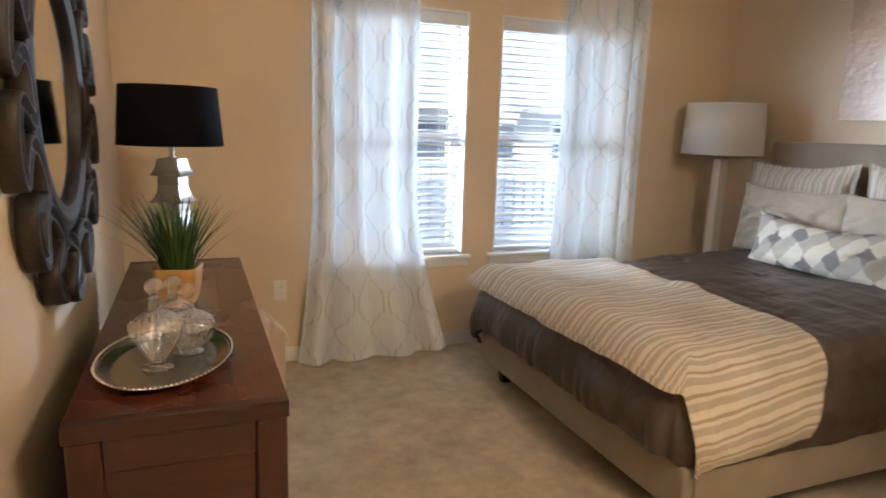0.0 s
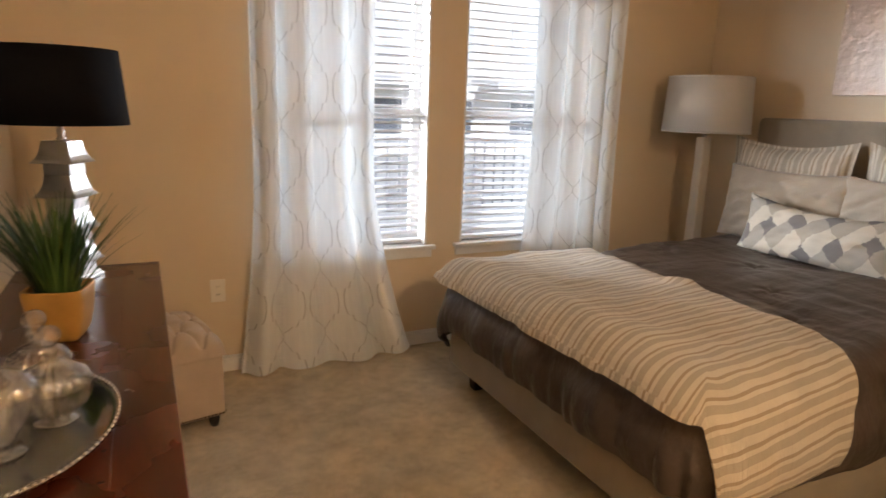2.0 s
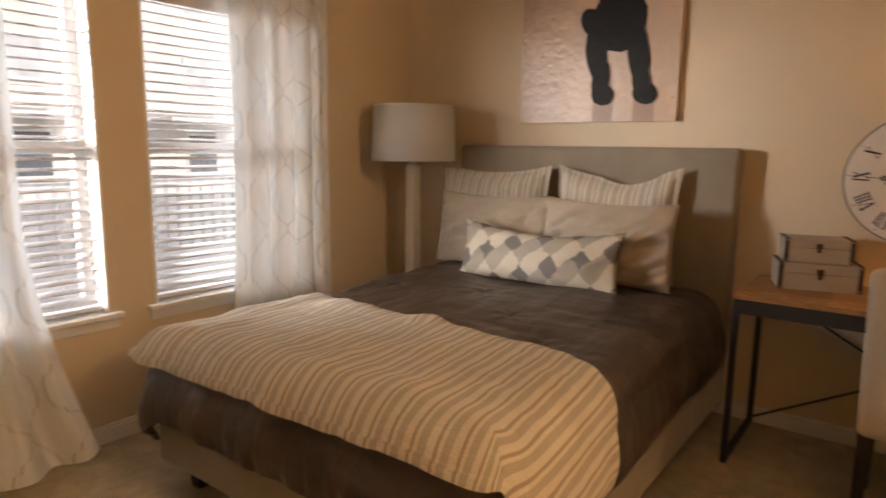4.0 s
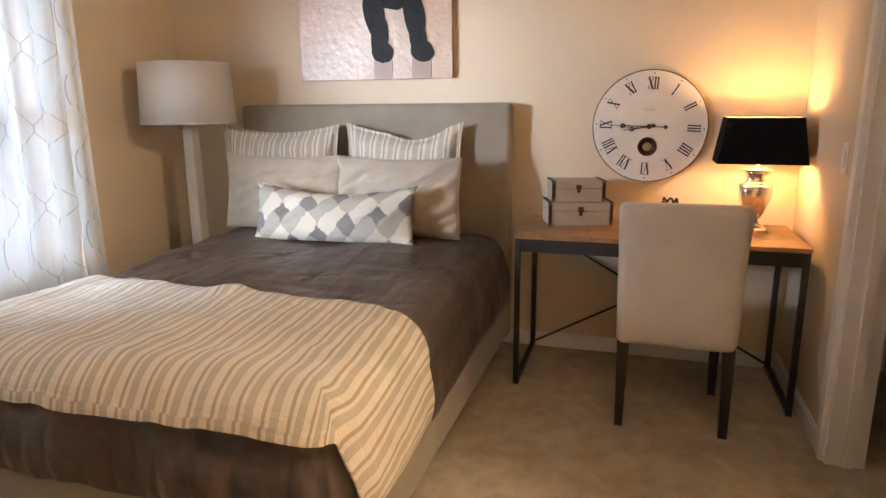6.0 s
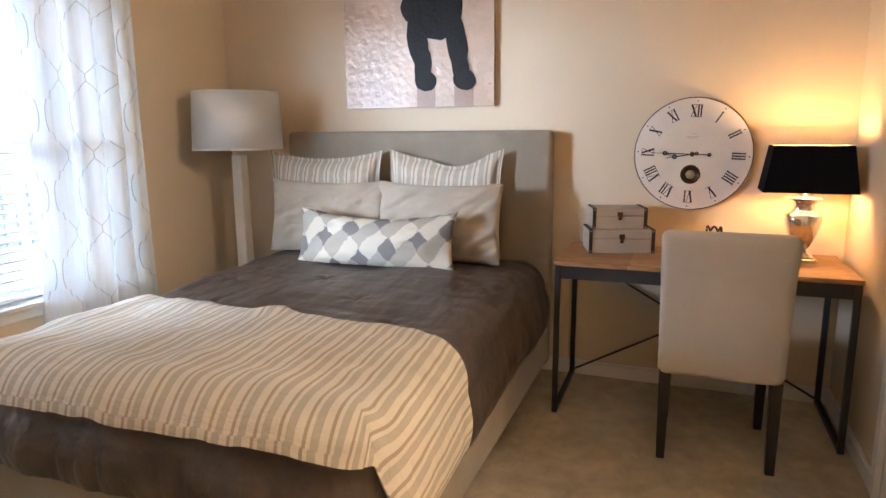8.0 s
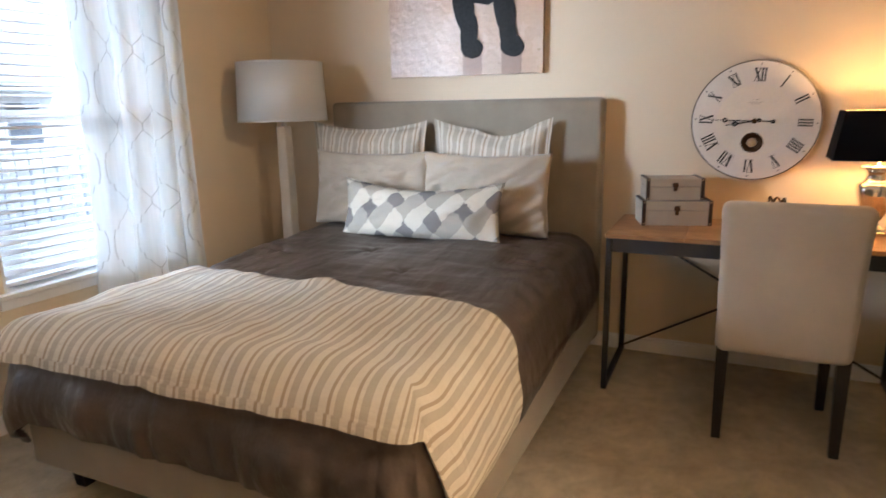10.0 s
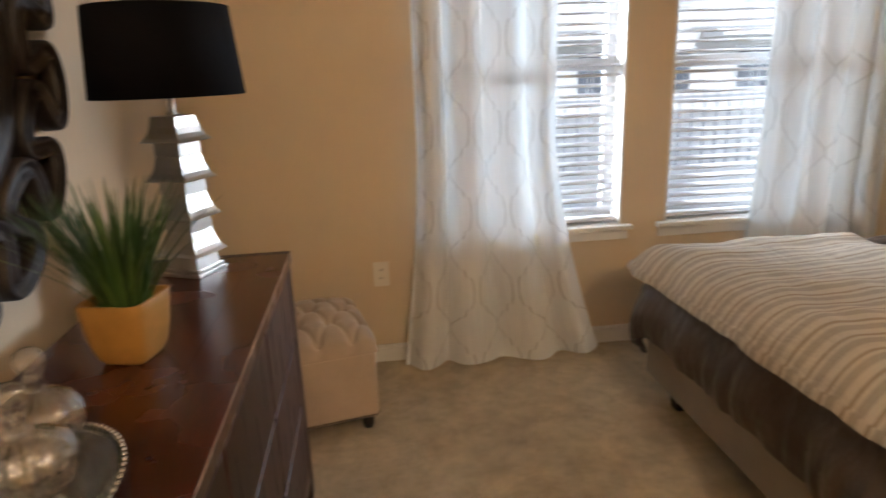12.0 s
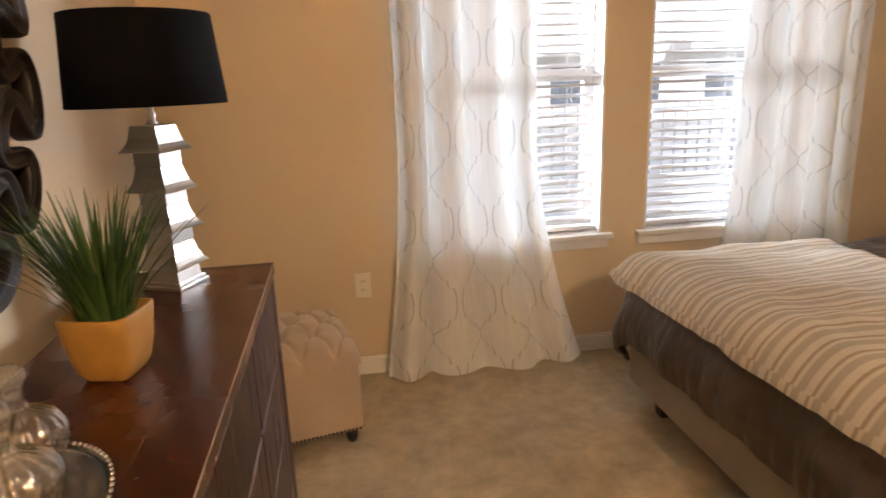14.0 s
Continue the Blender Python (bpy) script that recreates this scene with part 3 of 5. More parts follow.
M_HEM = make_fabric("white_cotton_hem", (0.74, 0.72, 0.68), 700, 0.05)
make_curtain_panel(0.97, 1.57, 0.865, 1.77, "window curtains", 0.4, 1.0)
make_curtain_panel(2.53, 3.17, 2.44, 3.20, "window curtains", 2.1)
rod = thing("curtain_rod", (2.05, -0.085, 2.35), "slim brushed metal curtain rod above the windows", "curtain rod")
part("rod", tube([(-1.25, 0, 0), (1.25, 0, 0)], 0.011, seg=12), M_SILVER, rod, smooth=True)
for dx in (-1.16, 0.0, 1.16):
    part("bracket", boxes((dx - 0.008, dx + 0.008, -0.012, 0.084, -0.016, -0.010), (dx - 0.012, dx + 0.012, 0.080, 0.085, -0.05, 0.02)), M_SILVER, rod)
for s in (-1, 1):
    f = part("finial", lathe([(0.0, 0), (0.011, 0.0), (0.022, 0.02), (0.02, 0.035), (0.0, 0.045)], seg=16), M_SILVER, rod, smooth=True)
    f.matrix_local = pose(1.25 * s, 0, 0, 0, 90 * s)

# ---- bed ----
BX0, BX1, BY0, BY1 = 1.83, 3.87, -2.13, -0.52
bed = thing("bed", ((BX0 + BX1) / 2, (BY0 + BY1) / 2, 0), "taupe linen upholstered bed frame with tall plain headboard", "bed")
bcx, bcy = (BX0 + BX1) / 2, (BY0 + BY1) / 2


def rel(x0, x1, y0, y1, z0, z1):
    return (x0 - bcx, x1 - bcx, y0 - bcy, y1 - bcy, z0, z1)


part("headboard", boxes(rel(3.855, 3.955, -2.125, -0.505, 0.06, 1.35), bevel=0.028, seg=4), M_UPHOL, bed, smooth=True)
part("side_rail", boxes(rel(BX0 + 0.05, 3.855, BY0, BY0 + 0.05, 0.10, 0.285), bevel=0.014, seg=3), M_UPHOL, bed, smooth=True)
part("side_rail", boxes(rel(BX0 + 0.05, 3.855, BY1 - 0.05, BY1, 0.10, 0.285), bevel=0.014, seg=3), M_UPHOL, bed, smooth=True)
part("foot_rail", boxes(rel(BX0, BX0 + 0.05, BY0 + 0.004, BY1 - 0.004, 0.10, 0.285), bevel=0.014, seg=3), M_UPHOL, bed, smooth=True)
for fx in (1.92, 3.75):
    for fy in (-1.99, -0.66):
        leg = bmesh.new()
        add_lathe(leg, [(0.024, 0.0), (0.034, 0.101)], seg=4, cx=fx - bcx, cy=fy - bcy, square=True)
        part("bed_leg", leg, M_DARKLEG, bed)
part("slat_base", boxes(rel(BX0 + 0.05, 3.855, BY0 + 0.05, BY1 - 0.05, 0.22, 0.26)), M_DARKLEG, bed)
mattress = thing("mattress", (2.85, bcy, 0.26), "plain mattress under the dark comforter", "mattress")
part("mattress_body", boxes((-1.0, 1.0, -0.74, 0.74, 0.0, 0.34), bevel=0.05, seg=3), M_SHAM, mattress, smooth=True)

TOP = 0.635


def drape(cx, cy, rect, top, radius, wob, fold, bulge=0.0, seed=0.0):
    """A cloth point laid over a padded block: flat on top, rolled over its edges, hanging below."""
    x0, x1, y0, y1 = rect
    ex, ey = min(max(cx, x0), x1), min(max(cy, y0), y1)
    dx, dy = cx - ex, cy - ey
    d = max(abs(dx), abs(dy))
    z = top + wob * ripple(cx, cy, seed, 2.2) + 0.35 * wob * ripple(cx, cy, seed, 7.0)
    if d < 1e-6:
        return Vector((cx, cy, z))
    n = Vector((dx, dy, 0)).normalized()
    q = radius * math.pi / 2
    if d < q:
        out, down = radius * math.sin(d / radius), radius * (1 - math.cos(d / radius))
        hang = 0.0
    else:
        hang = d - q
        out, down = radius + bulge * math.sin(min(1.0, hang / 0.24) * math.pi), radius + hang
    run = ex * 1.0 + ey * 1.0 + 0.25 * math.atan2(dy, dx)
    w = min(1.0, (d / q) * 0.25 + hang * 3.5) * (1 - 0.6 * min(1.0, max(0.0, (hang - 0.07) / 0.13)))
    fold *= 0.35 if n.y < -0.6 else 1.0
    out += fold * w * (ripple(run * 4.5, hang * 3.0, seed + 3, 1.0) * 1.5 + (0.8 * ripple(run * 15.0, hang * 2.5, seed + 7, 1.0) + 0.35 * ripple(run * 31.0, hang * 4.0, seed + 9, 1.0)) * min(1.0, hang * 8))
    return Vector((ex, ey, z - down)) + n * out


comf = thing("comforter", (2.8, bcy, TOP), "rumpled dark brown cotton comforter covering the bed", "comforter")
C_RECT = (1.935, 3.74, -1.985, -0.645)


TUFTS = [(2.62, -0.93), (2.62, -1.75), (3.12, -1.18), (3.12, -2.0), (3.0, -0.75), (2.85, -1.5)]


def comf_fn(u, v):
    cx = C_RECT[0] - 0.412 + (C_RECT[1] + 0.02 - C_RECT[0] + 0.412) * u
    cy = C_RECT[2] - 0.435 + (C_RECT[3] - C_RECT[2] + 0.87) * v
    p = drape(cx, cy, C_RECT, TOP, 0.14, 0.020, 0.034, 0.034, 1.3)
    p.z += 0.03 * min(1.0, max(0.0, (cx - 2.6) / 0.5))
    for tx, ty in TUFTS:
        r = math.hypot(cx - tx, cy - ty)
        a = math.atan2(cy - ty, cx - tx)
        p.z -= 0.014 * math.exp(-(r / 0.03) ** 2) - 0.004 * math.exp(-(r / 0.11) ** 2) * math.sin(5 * a + tx * 9)
    p.z += 0.0030 * ripple(cx * 2.2, cy * 9.0, 5.0, 1.3) + 0.0045 * ripple(cx * 15.0, cy * 3.2, 2.0, 1.0) + 0.003 * ripple(cx * 16, cy * 5, 8.0, 1.0)
    far = min(max(0.0, C_RECT[0] - cx), max(0.0, cy - C_RECT[3])) / 0.435
    p.z -= 0.11 * far ** 0.9
    p += Vector((-0.04, 0.025, 0)) * math.sin(math.pi * min(1.0, far))
    return p - Vector((2.8, bcy, TOP))


part("cover", sheet(190, 190, comf_fn, 0.012), M_COMF, comf, smooth=True)


def hem_strip(fn, edge, width, lift, uv=None):
    """A narrow folded hem laid just outside one edge of a cloth."""
    def at(u, v):
        a, b = (width * u, v) if edge == "u0" else (u, width * v) if edge == "v0" else (u, 1 - width * (1 - v))
        p = Vector(fn(a, b))
        h = 0.004
        t1 = Vector(fn(min(1, a + h), b)) - Vector(fn(max(0, a - h), b))
        t2 = Vector(fn(a, min(1, b + h))) - Vector(fn(a, max(0, b - h)))
        return p + t1.cross(t2).normalized() * lift
    return sheet(*((3, 190) if edge == "u0" else (190, 3)), at, 0.0, uv)


for edge in ("u0", "v0", "v1"):
    part("hem", hem_strip(comf_fn, edge, 0.04, 0.0025), M_COMF, comf, smooth=True)

throw = thing("throw_blanket", (2.1, bcy, TOP), "cream and tan striped cotton throw folded across the bed foot", "blanket")
T_RECT = (1.925, 3.0, -1.995, -0.63)


def throw_fn(u, v):
    edge = 0.012 * math.sin(v * 9.0) + 0.008 * math.sin(v * 23.0)
    back = 2.52 + 0.05 * (v - 0.15) + edge * 0.8 - 0.185 * max(0.0, (0.30 - v) / 0.30)
    cx = 1.71 + (back - 1.71) * u + 0.006 * math.sin(v * 5)
    cy = -2.40 + 1.94 * v - 0.09 * (1 - v) * (1 - u)
    p = drape(cx, cy, T_RECT, TOP + 0.022, 0.158, 0.011, 0.013, 0.030, 1.3)
    p.z += 0.020 * max(0.0, ripple(cx * 2, cy * 5, 4.0, 1.7)) + 0.006 * ripple(cx * 12, cy * 6, 2.0, 1.0) + 0.026 * math.exp(-((cx - 2.50) / 0.055) ** 2 - ((cy + 1.32 + 0.8 * (cx - 2.5)) / 0.05) ** 2)
    rise = math.exp(-((u - 0.93) / 0.07) ** 2)
    p.z += 0.012 * rise * max(0.0, ripple(v * 6, u, 3.0, 1.0) + 0.15)
    if u < 0.04 or v < 0.018 or v > 0.982:
        p.z += 0.0025
    flare = max(0.0, (v - 0.86) / 0.14) * max(0.0, (0.35 - u) / 0.35)
    p += Vector((-0.07 * flare, 0.0, 0.02 * flare))
    return p - Vector((2.1, bcy, TOP))


part("hem", hem_strip(throw_fn, "u0", 0.035, 0.0095, lambda u, v: (u * 0.03, v * 1.98)), M_THROW, throw, smooth=True)
part("cloth", sheet(130, 190, throw_fn, 0.008, lambda u, v: (u * 0.85, v * 1.98)), M_THROW, throw, smooth=True)


def pillow_bm(w, h, t, flange=0.0, sag=0.05, seed=0.0, pinch=0.10, dent=0.0, crease=0.0):
    """A stuffed pillow standing in its own x-z plane, thick along y."""
    bm = bmesh.new()
    lay = bm.loops.layers.uv.new("UVMap")
    n = 44
    fu, fv = 1 + 2 * flange / w, 1 + 2 * flange / h

    def at(i, j, side):
        a, b = 2 * i / n - 1, 2 * j / n - 1
        ka, kb = min(1.0, abs(a) * fu), min(1.0, abs(b) * fv)
        body = max(0.0, (1 - ka ** 2.6)) ** 0.55 * max(0.0, (1 - kb ** 2.6)) ** 0.55
        x = a * (w / 2 + flange) * (1 - pinch * (1 - b * b) * abs(a) ** 3)
        z = b * (h / 2 + flange) * (1 - pinch * (1 - a * a) * abs(b) ** 3)
        if b > 0:
            z -= sag * b * (1 - a * a) + dent * b * max(0.0, 1 - ((a - 0.25) / 0.5) ** 2)
        wr = 0.010 * ripple(x + seed, z, seed, 7.0) + 0.006 * ripple(x * 1.0, z * 3.0, seed, 12.0) + 0.010 * abs(ripple(x + z, x - z, seed, 5.0))
        if crease:
            p, q = x + 0.6 * z, z - 0.6 * x
            wr += crease * (0.5 - abs(ripple(p * 1.2 + seed, q * 6.0, seed, 2.6))) * min(1.0, 0.35 + abs(a))
        y = side * (t / 2 * body + 0.003) + wr * (0.25 + body) * 1.5
        return (x, y, z), (a * w / 2, b * h / 2)

    for side in (-1, 1):
        g = [[at(i, j, side) for j in range(n + 1)] for i in range(n + 1)]
        vs = [[bm.verts.new(p[0]) for p in row] for row in g]
        for i in range(n):
            for j in range(n):
                ids = ((i, j), (i + 1, j), (i + 1, j + 1), (i, j + 1))
                f = bm.faces.new([vs[a][b] for a, b in (ids if side < 0 else ids[::-1])])
                for lp, (a, b) in zip(f.loops, (ids if side < 0 else ids[::-1])):
                    lp[lay].uv = g[a][b][1]
    bmesh.ops.remove_doubles(bm, verts=bm.verts[:], dist=0.0071)
    return bm


def make_pillow(name, place, size, mat, lean, turn, label, group="", **k):
    p = thing(name, place, label, "pillow", group)
    p.matrix_world = pose(*place) @ pose(0, 0, 0, 0, 0, 90 + turn) @ pose(0, 0, 0, lean)
    w, h, t = size
    ob = part("pillow_cover", pillow_bm(w, h, t, **k), mat, p, smooth=True)
    ob.location = (0, 0, h / 2)
    return p


# pillow bases rest on the comforter; the faces look toward the foot of the bed
PZ = TOP + 0.035
make_pillow("euro_pillow", (3.765, -0.795, PZ), (0.69, 0.54, 0.15), M_EURO, -3, 180, "tan and cream striped flanged euro pillow against the headboard", "euro pillows", flange=0.035, seed=1.0, sag=0.028, pinch=0.07, crease=0.010)
make_pillow("euro_pillow", (3.765, -1.552, PZ), (0.60, 0.55, 0.15), M_EURO, -3, 180, "tan and cream striped flanged euro pillow against the headboard", "euro pillows", flange=0.035, seed=5.0, sag=0.042, pinch=0.07, dent=0.034, crease=0.010)
make_pillow("bed_pillow", (3.60, -0.900, PZ), (0.74, 0.42, 0.15), M_SHAM, -8, 180, "plain oatmeal cotton bed pillow leaning on the striped one", "bed pillows", seed=9.0, sag=0.012, pinch=0.04, crease=0.024)
make_pillow("bed_pillow", (3.58, -1.575, PZ), (0.71, 0.42, 0.16), M_SHAM, -8, 178, "plain oatmeal cotton bed pillow leaning on the striped one", "bed pillows", seed=14.0, sag=0.012, pinch=0.04, crease=0.028)
make_pillow("lumbar_pillow", (3.39, -1.300, PZ), (0.88, 0.285, 0.14), M_SCALLOP, -13, 180, "long lumbar pillow printed with grey and cream scallops", flange=0.012, seed=21.0, sag=0.045, pinch=0.06, crease=0.014)

# ---- floor lamp ----
fl = thing("floor_lamp", (3.62, -0.33, 0), "white drum-shade floor lamp on a whitewashed square post", "floor lamp")
part("base", boxes((-0.13, 0.13, -0.13, 0.13, 0, 0.03), bevel=0.006), M_POST, fl)
post = bmesh.new()
add_lathe(post, [(0.039, 0.03), (0.032, 1.20), (0.032, 1.222)], seg=4, square=True)
bmesh.ops.bevel(post, geom=post.edges[:], offset=0.004, segments=1, affect="EDGES")
part("post", post, M_POST, fl)
part("neck", lathe([(0.016, 1.222), (0.016, 1.236), (0.008, 1.24), (0.008, 1.33), (0.014, 1.335), (0.014, 1.40)], seg=16), M_SILVER, fl, smooth=True)


def shade_bm(rb, rt, z0, z1, seg=64, thick=0.003, square=False, scale=(1, 1)):
    bm = bmesh.new()
    add_lathe(bm, [(rb - thick, z0), (rb, z0), (rt, z1), (rt - thick, z1), (rb - thick, z0)], seg=seg, square=square, caps=False)
    for v in bm.verts:
        v.co.x *= scale[0]
        v.co.y *= scale[1]
    return bm


part("shade", shade_bm(0.256, 0.241, 1.255, 1.578), M_SHADE_W, fl, "white linen drum shade", smooth=True)
for rr, zz in ((0.255, 1.257), (0.2405, 1.575)):
    part("shade_trim", lathe([(rr - 0.001, zz - 0.006), (rr + 0.0015, zz - 0.006), (rr + 0.0015, zz + 0.004), (rr - 0.001, zz + 0.004)], seg=64, caps=False), M_SHADE_W, fl, smooth=True)
for a in (0, 60, 120):
    c, s = math.cos(radians(a)), math.sin(radians(a))
    part("spider", tube([(-0.246 * c, -0.246 * s, 1.40), (0.246 * c, 0.246 * s, 1.40)], 0.002, seg=6), M_SILVER, fl)

# ---- painting ----
pic = thing("painting", (XE, -1.335, 1.93), "square unframed canvas painting of two dark shapes on blush", "painting")
canvas = sheet(90, 90, lambda u, v: (-0.034 - 0.0015 * ripple(u * 22, v * 26, 2.0, 1.0), 0.452 - 0.904 * u, 0.448 - 0.896 * v), 0)
part("canvas_face", canvas, surface("blush_oil_paint", (0.60, 0.45, 0.34), 0.26, vary=0.05, big=5, fine=30, relief=0.55, depth=0.008), pic, smooth=True)
part("canvas_sides", boxes((-0.033, 0, -0.452, 0.452, -0.448, 0.448)), surface("tan_canvas_edge", (0.45, 0.33, 0.22), 0.7), pic)
M_PAINTBLACK = surface("black_oil_paint", (0.014, 0.012, 0.012), 0.50, vary=0.3, big=20, fine=60, relief=0.6, depth=0.004)
M_PAINTBLACK.node_tree.nodes["Principled BSDF"].inputs["Specular IOR Level"].default_value = 0.2
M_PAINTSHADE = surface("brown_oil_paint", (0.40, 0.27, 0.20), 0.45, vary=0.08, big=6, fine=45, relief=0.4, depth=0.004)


def blob(outline, x, thick):
    """A flat dab of paint from an outline in the canvas plane."""
    bm = bmesh.new()
    f = bm.faces.new([bm.verts.new((x, a, b)) for a, b in outline])
    g = bmesh.ops.extrude_face_region(bm, geom=[f])
    for v in g["geom"]:
        if isinstance(v, bmesh.types.BMVert):
            v.co.x -= thick
    return bm


def dab(cy, cz, ry, rz, n=22, lean=0.0, rough=0.06, seed=0.0):
    return [(cy + ry * (1 + rough * ripple(math.cos(a), math.sin(a), seed, 2.0)) * math.cos(a) + lean * math.sin(a) * rz, cz + rz * (1 + rough * ripple(math.cos(a), math.sin(a), seed + 4, 2.0)) * math.sin(a)) for a in (2 * math.pi * k / n for k in range(n))]


PAINT = [  # centre, radii, lean
    (-0.125, 0.08, 0.150, 0.165, 0.0), (-0.120, 0.27, 0.135, 0.150, 0.0), (0.030, 0.08, 0.060, 0.070, 0.2), (-0.010, -0.10, 0.062, 0.150, 0.16), (-0.040, -0.23, 0.052, 0.105, -0.1),
    (-0.055, -0.305, 0.066, 0.056, 0.1), (-0.240, -0.10, 0.060, 0.160, 0.14), (-0.262, -0.23, 0.050, 0.105, 0.1), (-0.285, -0.305, 0.066, 0.058, 0.1)]
for k, (cy, cz, ry, rz, ln) in enumerate(PAINT):
    part("paint_shape", blob(dab(cy, cz, ry, rz, lean=ln, rough=0.12, seed=k), -0.036 - 0.0004 * k, 0.0015), M_PAINTBLACK, pic)
for k, (y0, y1) in enumerate(((-0.11, 0.0), (-0.335, -0.225))):
    part("paint_band", boxes((-0.0362, -0.0345, y0, y1, -0.447, -0.33)), M_PAINTSHADE, pic)

# ---- clock ----
clock = thing("wall_clock", (XE, -2.81, 1.225), "large round ivory wall clock with black roman numerals", "clock")
CR = 0.278


def turned(profile, **k):
    """A lathe whose axis points away from the headboard wall."""
    bm = lathe(profile, **k)
    bmesh.ops.transform(bm, matrix=pose(0, 0, 0, 0, -90, 0), verts=bm.verts[:])
    return bm


part("case", turned([(CR - 0.004, 0), (CR, 0.006), (CR, 0.024), (CR - 0.004, 0.028), (CR - 0.010, 0.028)], seg=72), M_RIM, clock, "worn brown rim", smooth=True)
part("dial", turned([(CR - 0.006, 0.026), (CR - 0.006, 0.0295), (0.001, 0.0295)], seg=72), M_DIAL, clock)
part("dial_centre", turned([(0.165, 0.0295), (0.165, 0.0302), (0.001, 0.0302)], seg=64), M_DIAL_MID, clock)


def numeral(text, angle):
    """A roman numeral from strokes, its foot toward the centre."""
    bm = bmesh.new()
    hgt = 0.058
    widths = {"I": 0.013, "V": 0.030, "X": 0.028}
    total = sum(widths[c] for c in text)
    x = -total / 2

    def stroke(xa, za, xb, zb, wd):
        d = Vector((xb - xa, zb - za)).normalized()
        nx, nz = -d.y * wd / 2, d.x * wd / 2
        vs = [bm.verts.new(p) for p in ((0, xa + nx, za + nz), (0, xa - nx, za - nz), (0, xb - nx, zb - nz), (0, xb + nx, zb + nz))]
        f = bm.faces.new(vs)
        g = bmesh.ops.extrude_face_region(bm, geom=[f])
        for v in g["geom"]:
            if isinstance(v, bmesh.types.BMVert):
                v.co.x -= 0.0008

    for c in text:
        w = widths[c]
        if c == "I":
            stroke(x + w / 2, 0, x + w / 2, hgt, 0.0068)
        elif c == "V":
            stroke(x + 0.003, hgt, x + w / 2, 0, 0.0085)
            stroke(x + w / 2, 0, x + w - 0.003, hgt, 0.003)
        else:
            stroke(x + 0.003, hgt, x + w - 0.003, 0, 0.0085)
            stroke(x + 0.003, 0, x + w - 0.003, hgt, 0.003)
        x += w
    stroke(-total / 2, 0.0, total / 2, 0.0, 0.002)
    stroke(-total / 2, hgt, total / 2, hgt, 0.002)
    # local +y (to the viewer's left) mirrors so that it reads from the bed side
    for v in bm.verts:
        v.co.y = -v.co.y
    bmesh.ops.recalc_face_normals(bm, faces=bm.faces[:])
    bmesh.ops.transform(bm, matrix=Matrix.Rotation(angle, 4, "X") @ Matrix.Translation((-0.0298, 0, 0.182)), verts=bm.verts[:])
    return bm


for k, text in enumerate(("XII", "I", "II", "III", "IIII", "V", "VI", "VII", "VIII", "IX", "X", "XI")):
    part("numeral", numeral(text, 2 * math.pi * k / 12 + radians(2.5)), M_INK, clock)
    a = 2 * math.pi * k / 12 + radians(2.5)
    part("minute_dot", boxes((-0.0305, -0.0294, -0.258 * math.sin(a) - 0.003, -0.258 * math.sin(a) + 0.003, 0.258 * math.cos(a) - 0.003, 0.258 * math.cos(a) + 0.003)), M_INK, clock)


def hand_bm(length, tail, w, ring, tail_ring):
    bm = bmesh.new()
    add_box(bm, -0.0385, -0.037, -w, w, -tail, length * 0.62)
    add_box(bm, -0.0385, -0.037, -w * 0.6, w * 0.6, length * 0.72, length)
    for zc, r in ((length * 0.67, ring), (-tail, tail_ring)):
        pts = [(-0.0378, r * math.cos(a), zc + r * math.sin(a)) for a in (2 * math.pi * k / 16 for k in range(16))]
        add_tube(bm, pts, 0.0035, seg=6, closed=True, axis=(1, 0, 0))
    return bm


for name, bm, ang in (("hour_hand", hand_bm(0.125, 0.02, 0.0028, 0.008, 0.006), 267), ("minute_hand", hand_bm(0.190, 0.078, 0.0022, 0.008, 0.006), 273)):
    hnd = part(name, bm, M_INK, clock)
    hnd.rotation_euler = (radians(ang - 6 if name == "hour_hand" else ang - 1), 0, 0)
part("hub", turned([(0.012, 0.030), (0.012, 0.042), (0.001, 0.043)], seg=20), M_BRONZE, clock)
part("pendulum_port", turned([(0.047, 0.0300), (0.047, 0.0335), (0.043, 0.036), (0.037, 0.0335), (0.037, 0.031), (0.001, 0.031)], seg=40), M_BRONZE, clock, "dark bronze pendulum window", smooth=True).location = (0, 0.004, -0.100)
part("pendulum_bob", turned([(0.022, 0.031), (0.018, 0.035), (0.001, 0.0365)], seg=24), M_BRASS, clock, smooth=True).location = (0, 0.004, -0.100)
for k, (dz, wd) in enumerate(((0.098, 0.026), (0.086, 0.066), (0.079, 0.044))):
    part("printed_line", boxes((-0.0308, -0.0300, -wd / 2, wd / 2, dz - 0.0012, dz + 0.0012)), surface("faded_ink", (0.50, 0.44, 0.36), 0.6), clock)

# ---- desk ----
DX0, DX1, DY0, DY1, DZ = 3.41, 3.955, -3.475, -2.235, 0.75
desk = thing("desk", ((DX0 + DX1) / 2, (DY0 + DY1) / 2, 0), "honey oak desk on a dark grey steel frame", "desk")
hw, hl = (DX1 - DX0) / 2, (DY1 - DY0) / 2
part("desktop", boxes((-hw, hw, -hl, 0.2865, DZ - 0.020, DZ), bevel=0.0015, seg=1), M_DESK, desk)
part("desktop", boxes((-hw, hw, 0.2885, hl, DZ - 0.020, DZ), bevel=0.0015, seg=1), M_DESK, desk)
part("apron_rail", boxes((-hw + 0.006, -hw + 0.022, -hl + 0.03, hl - 0.03, DZ - 0.082, DZ - 0.0205)), M_STEEL, desk)
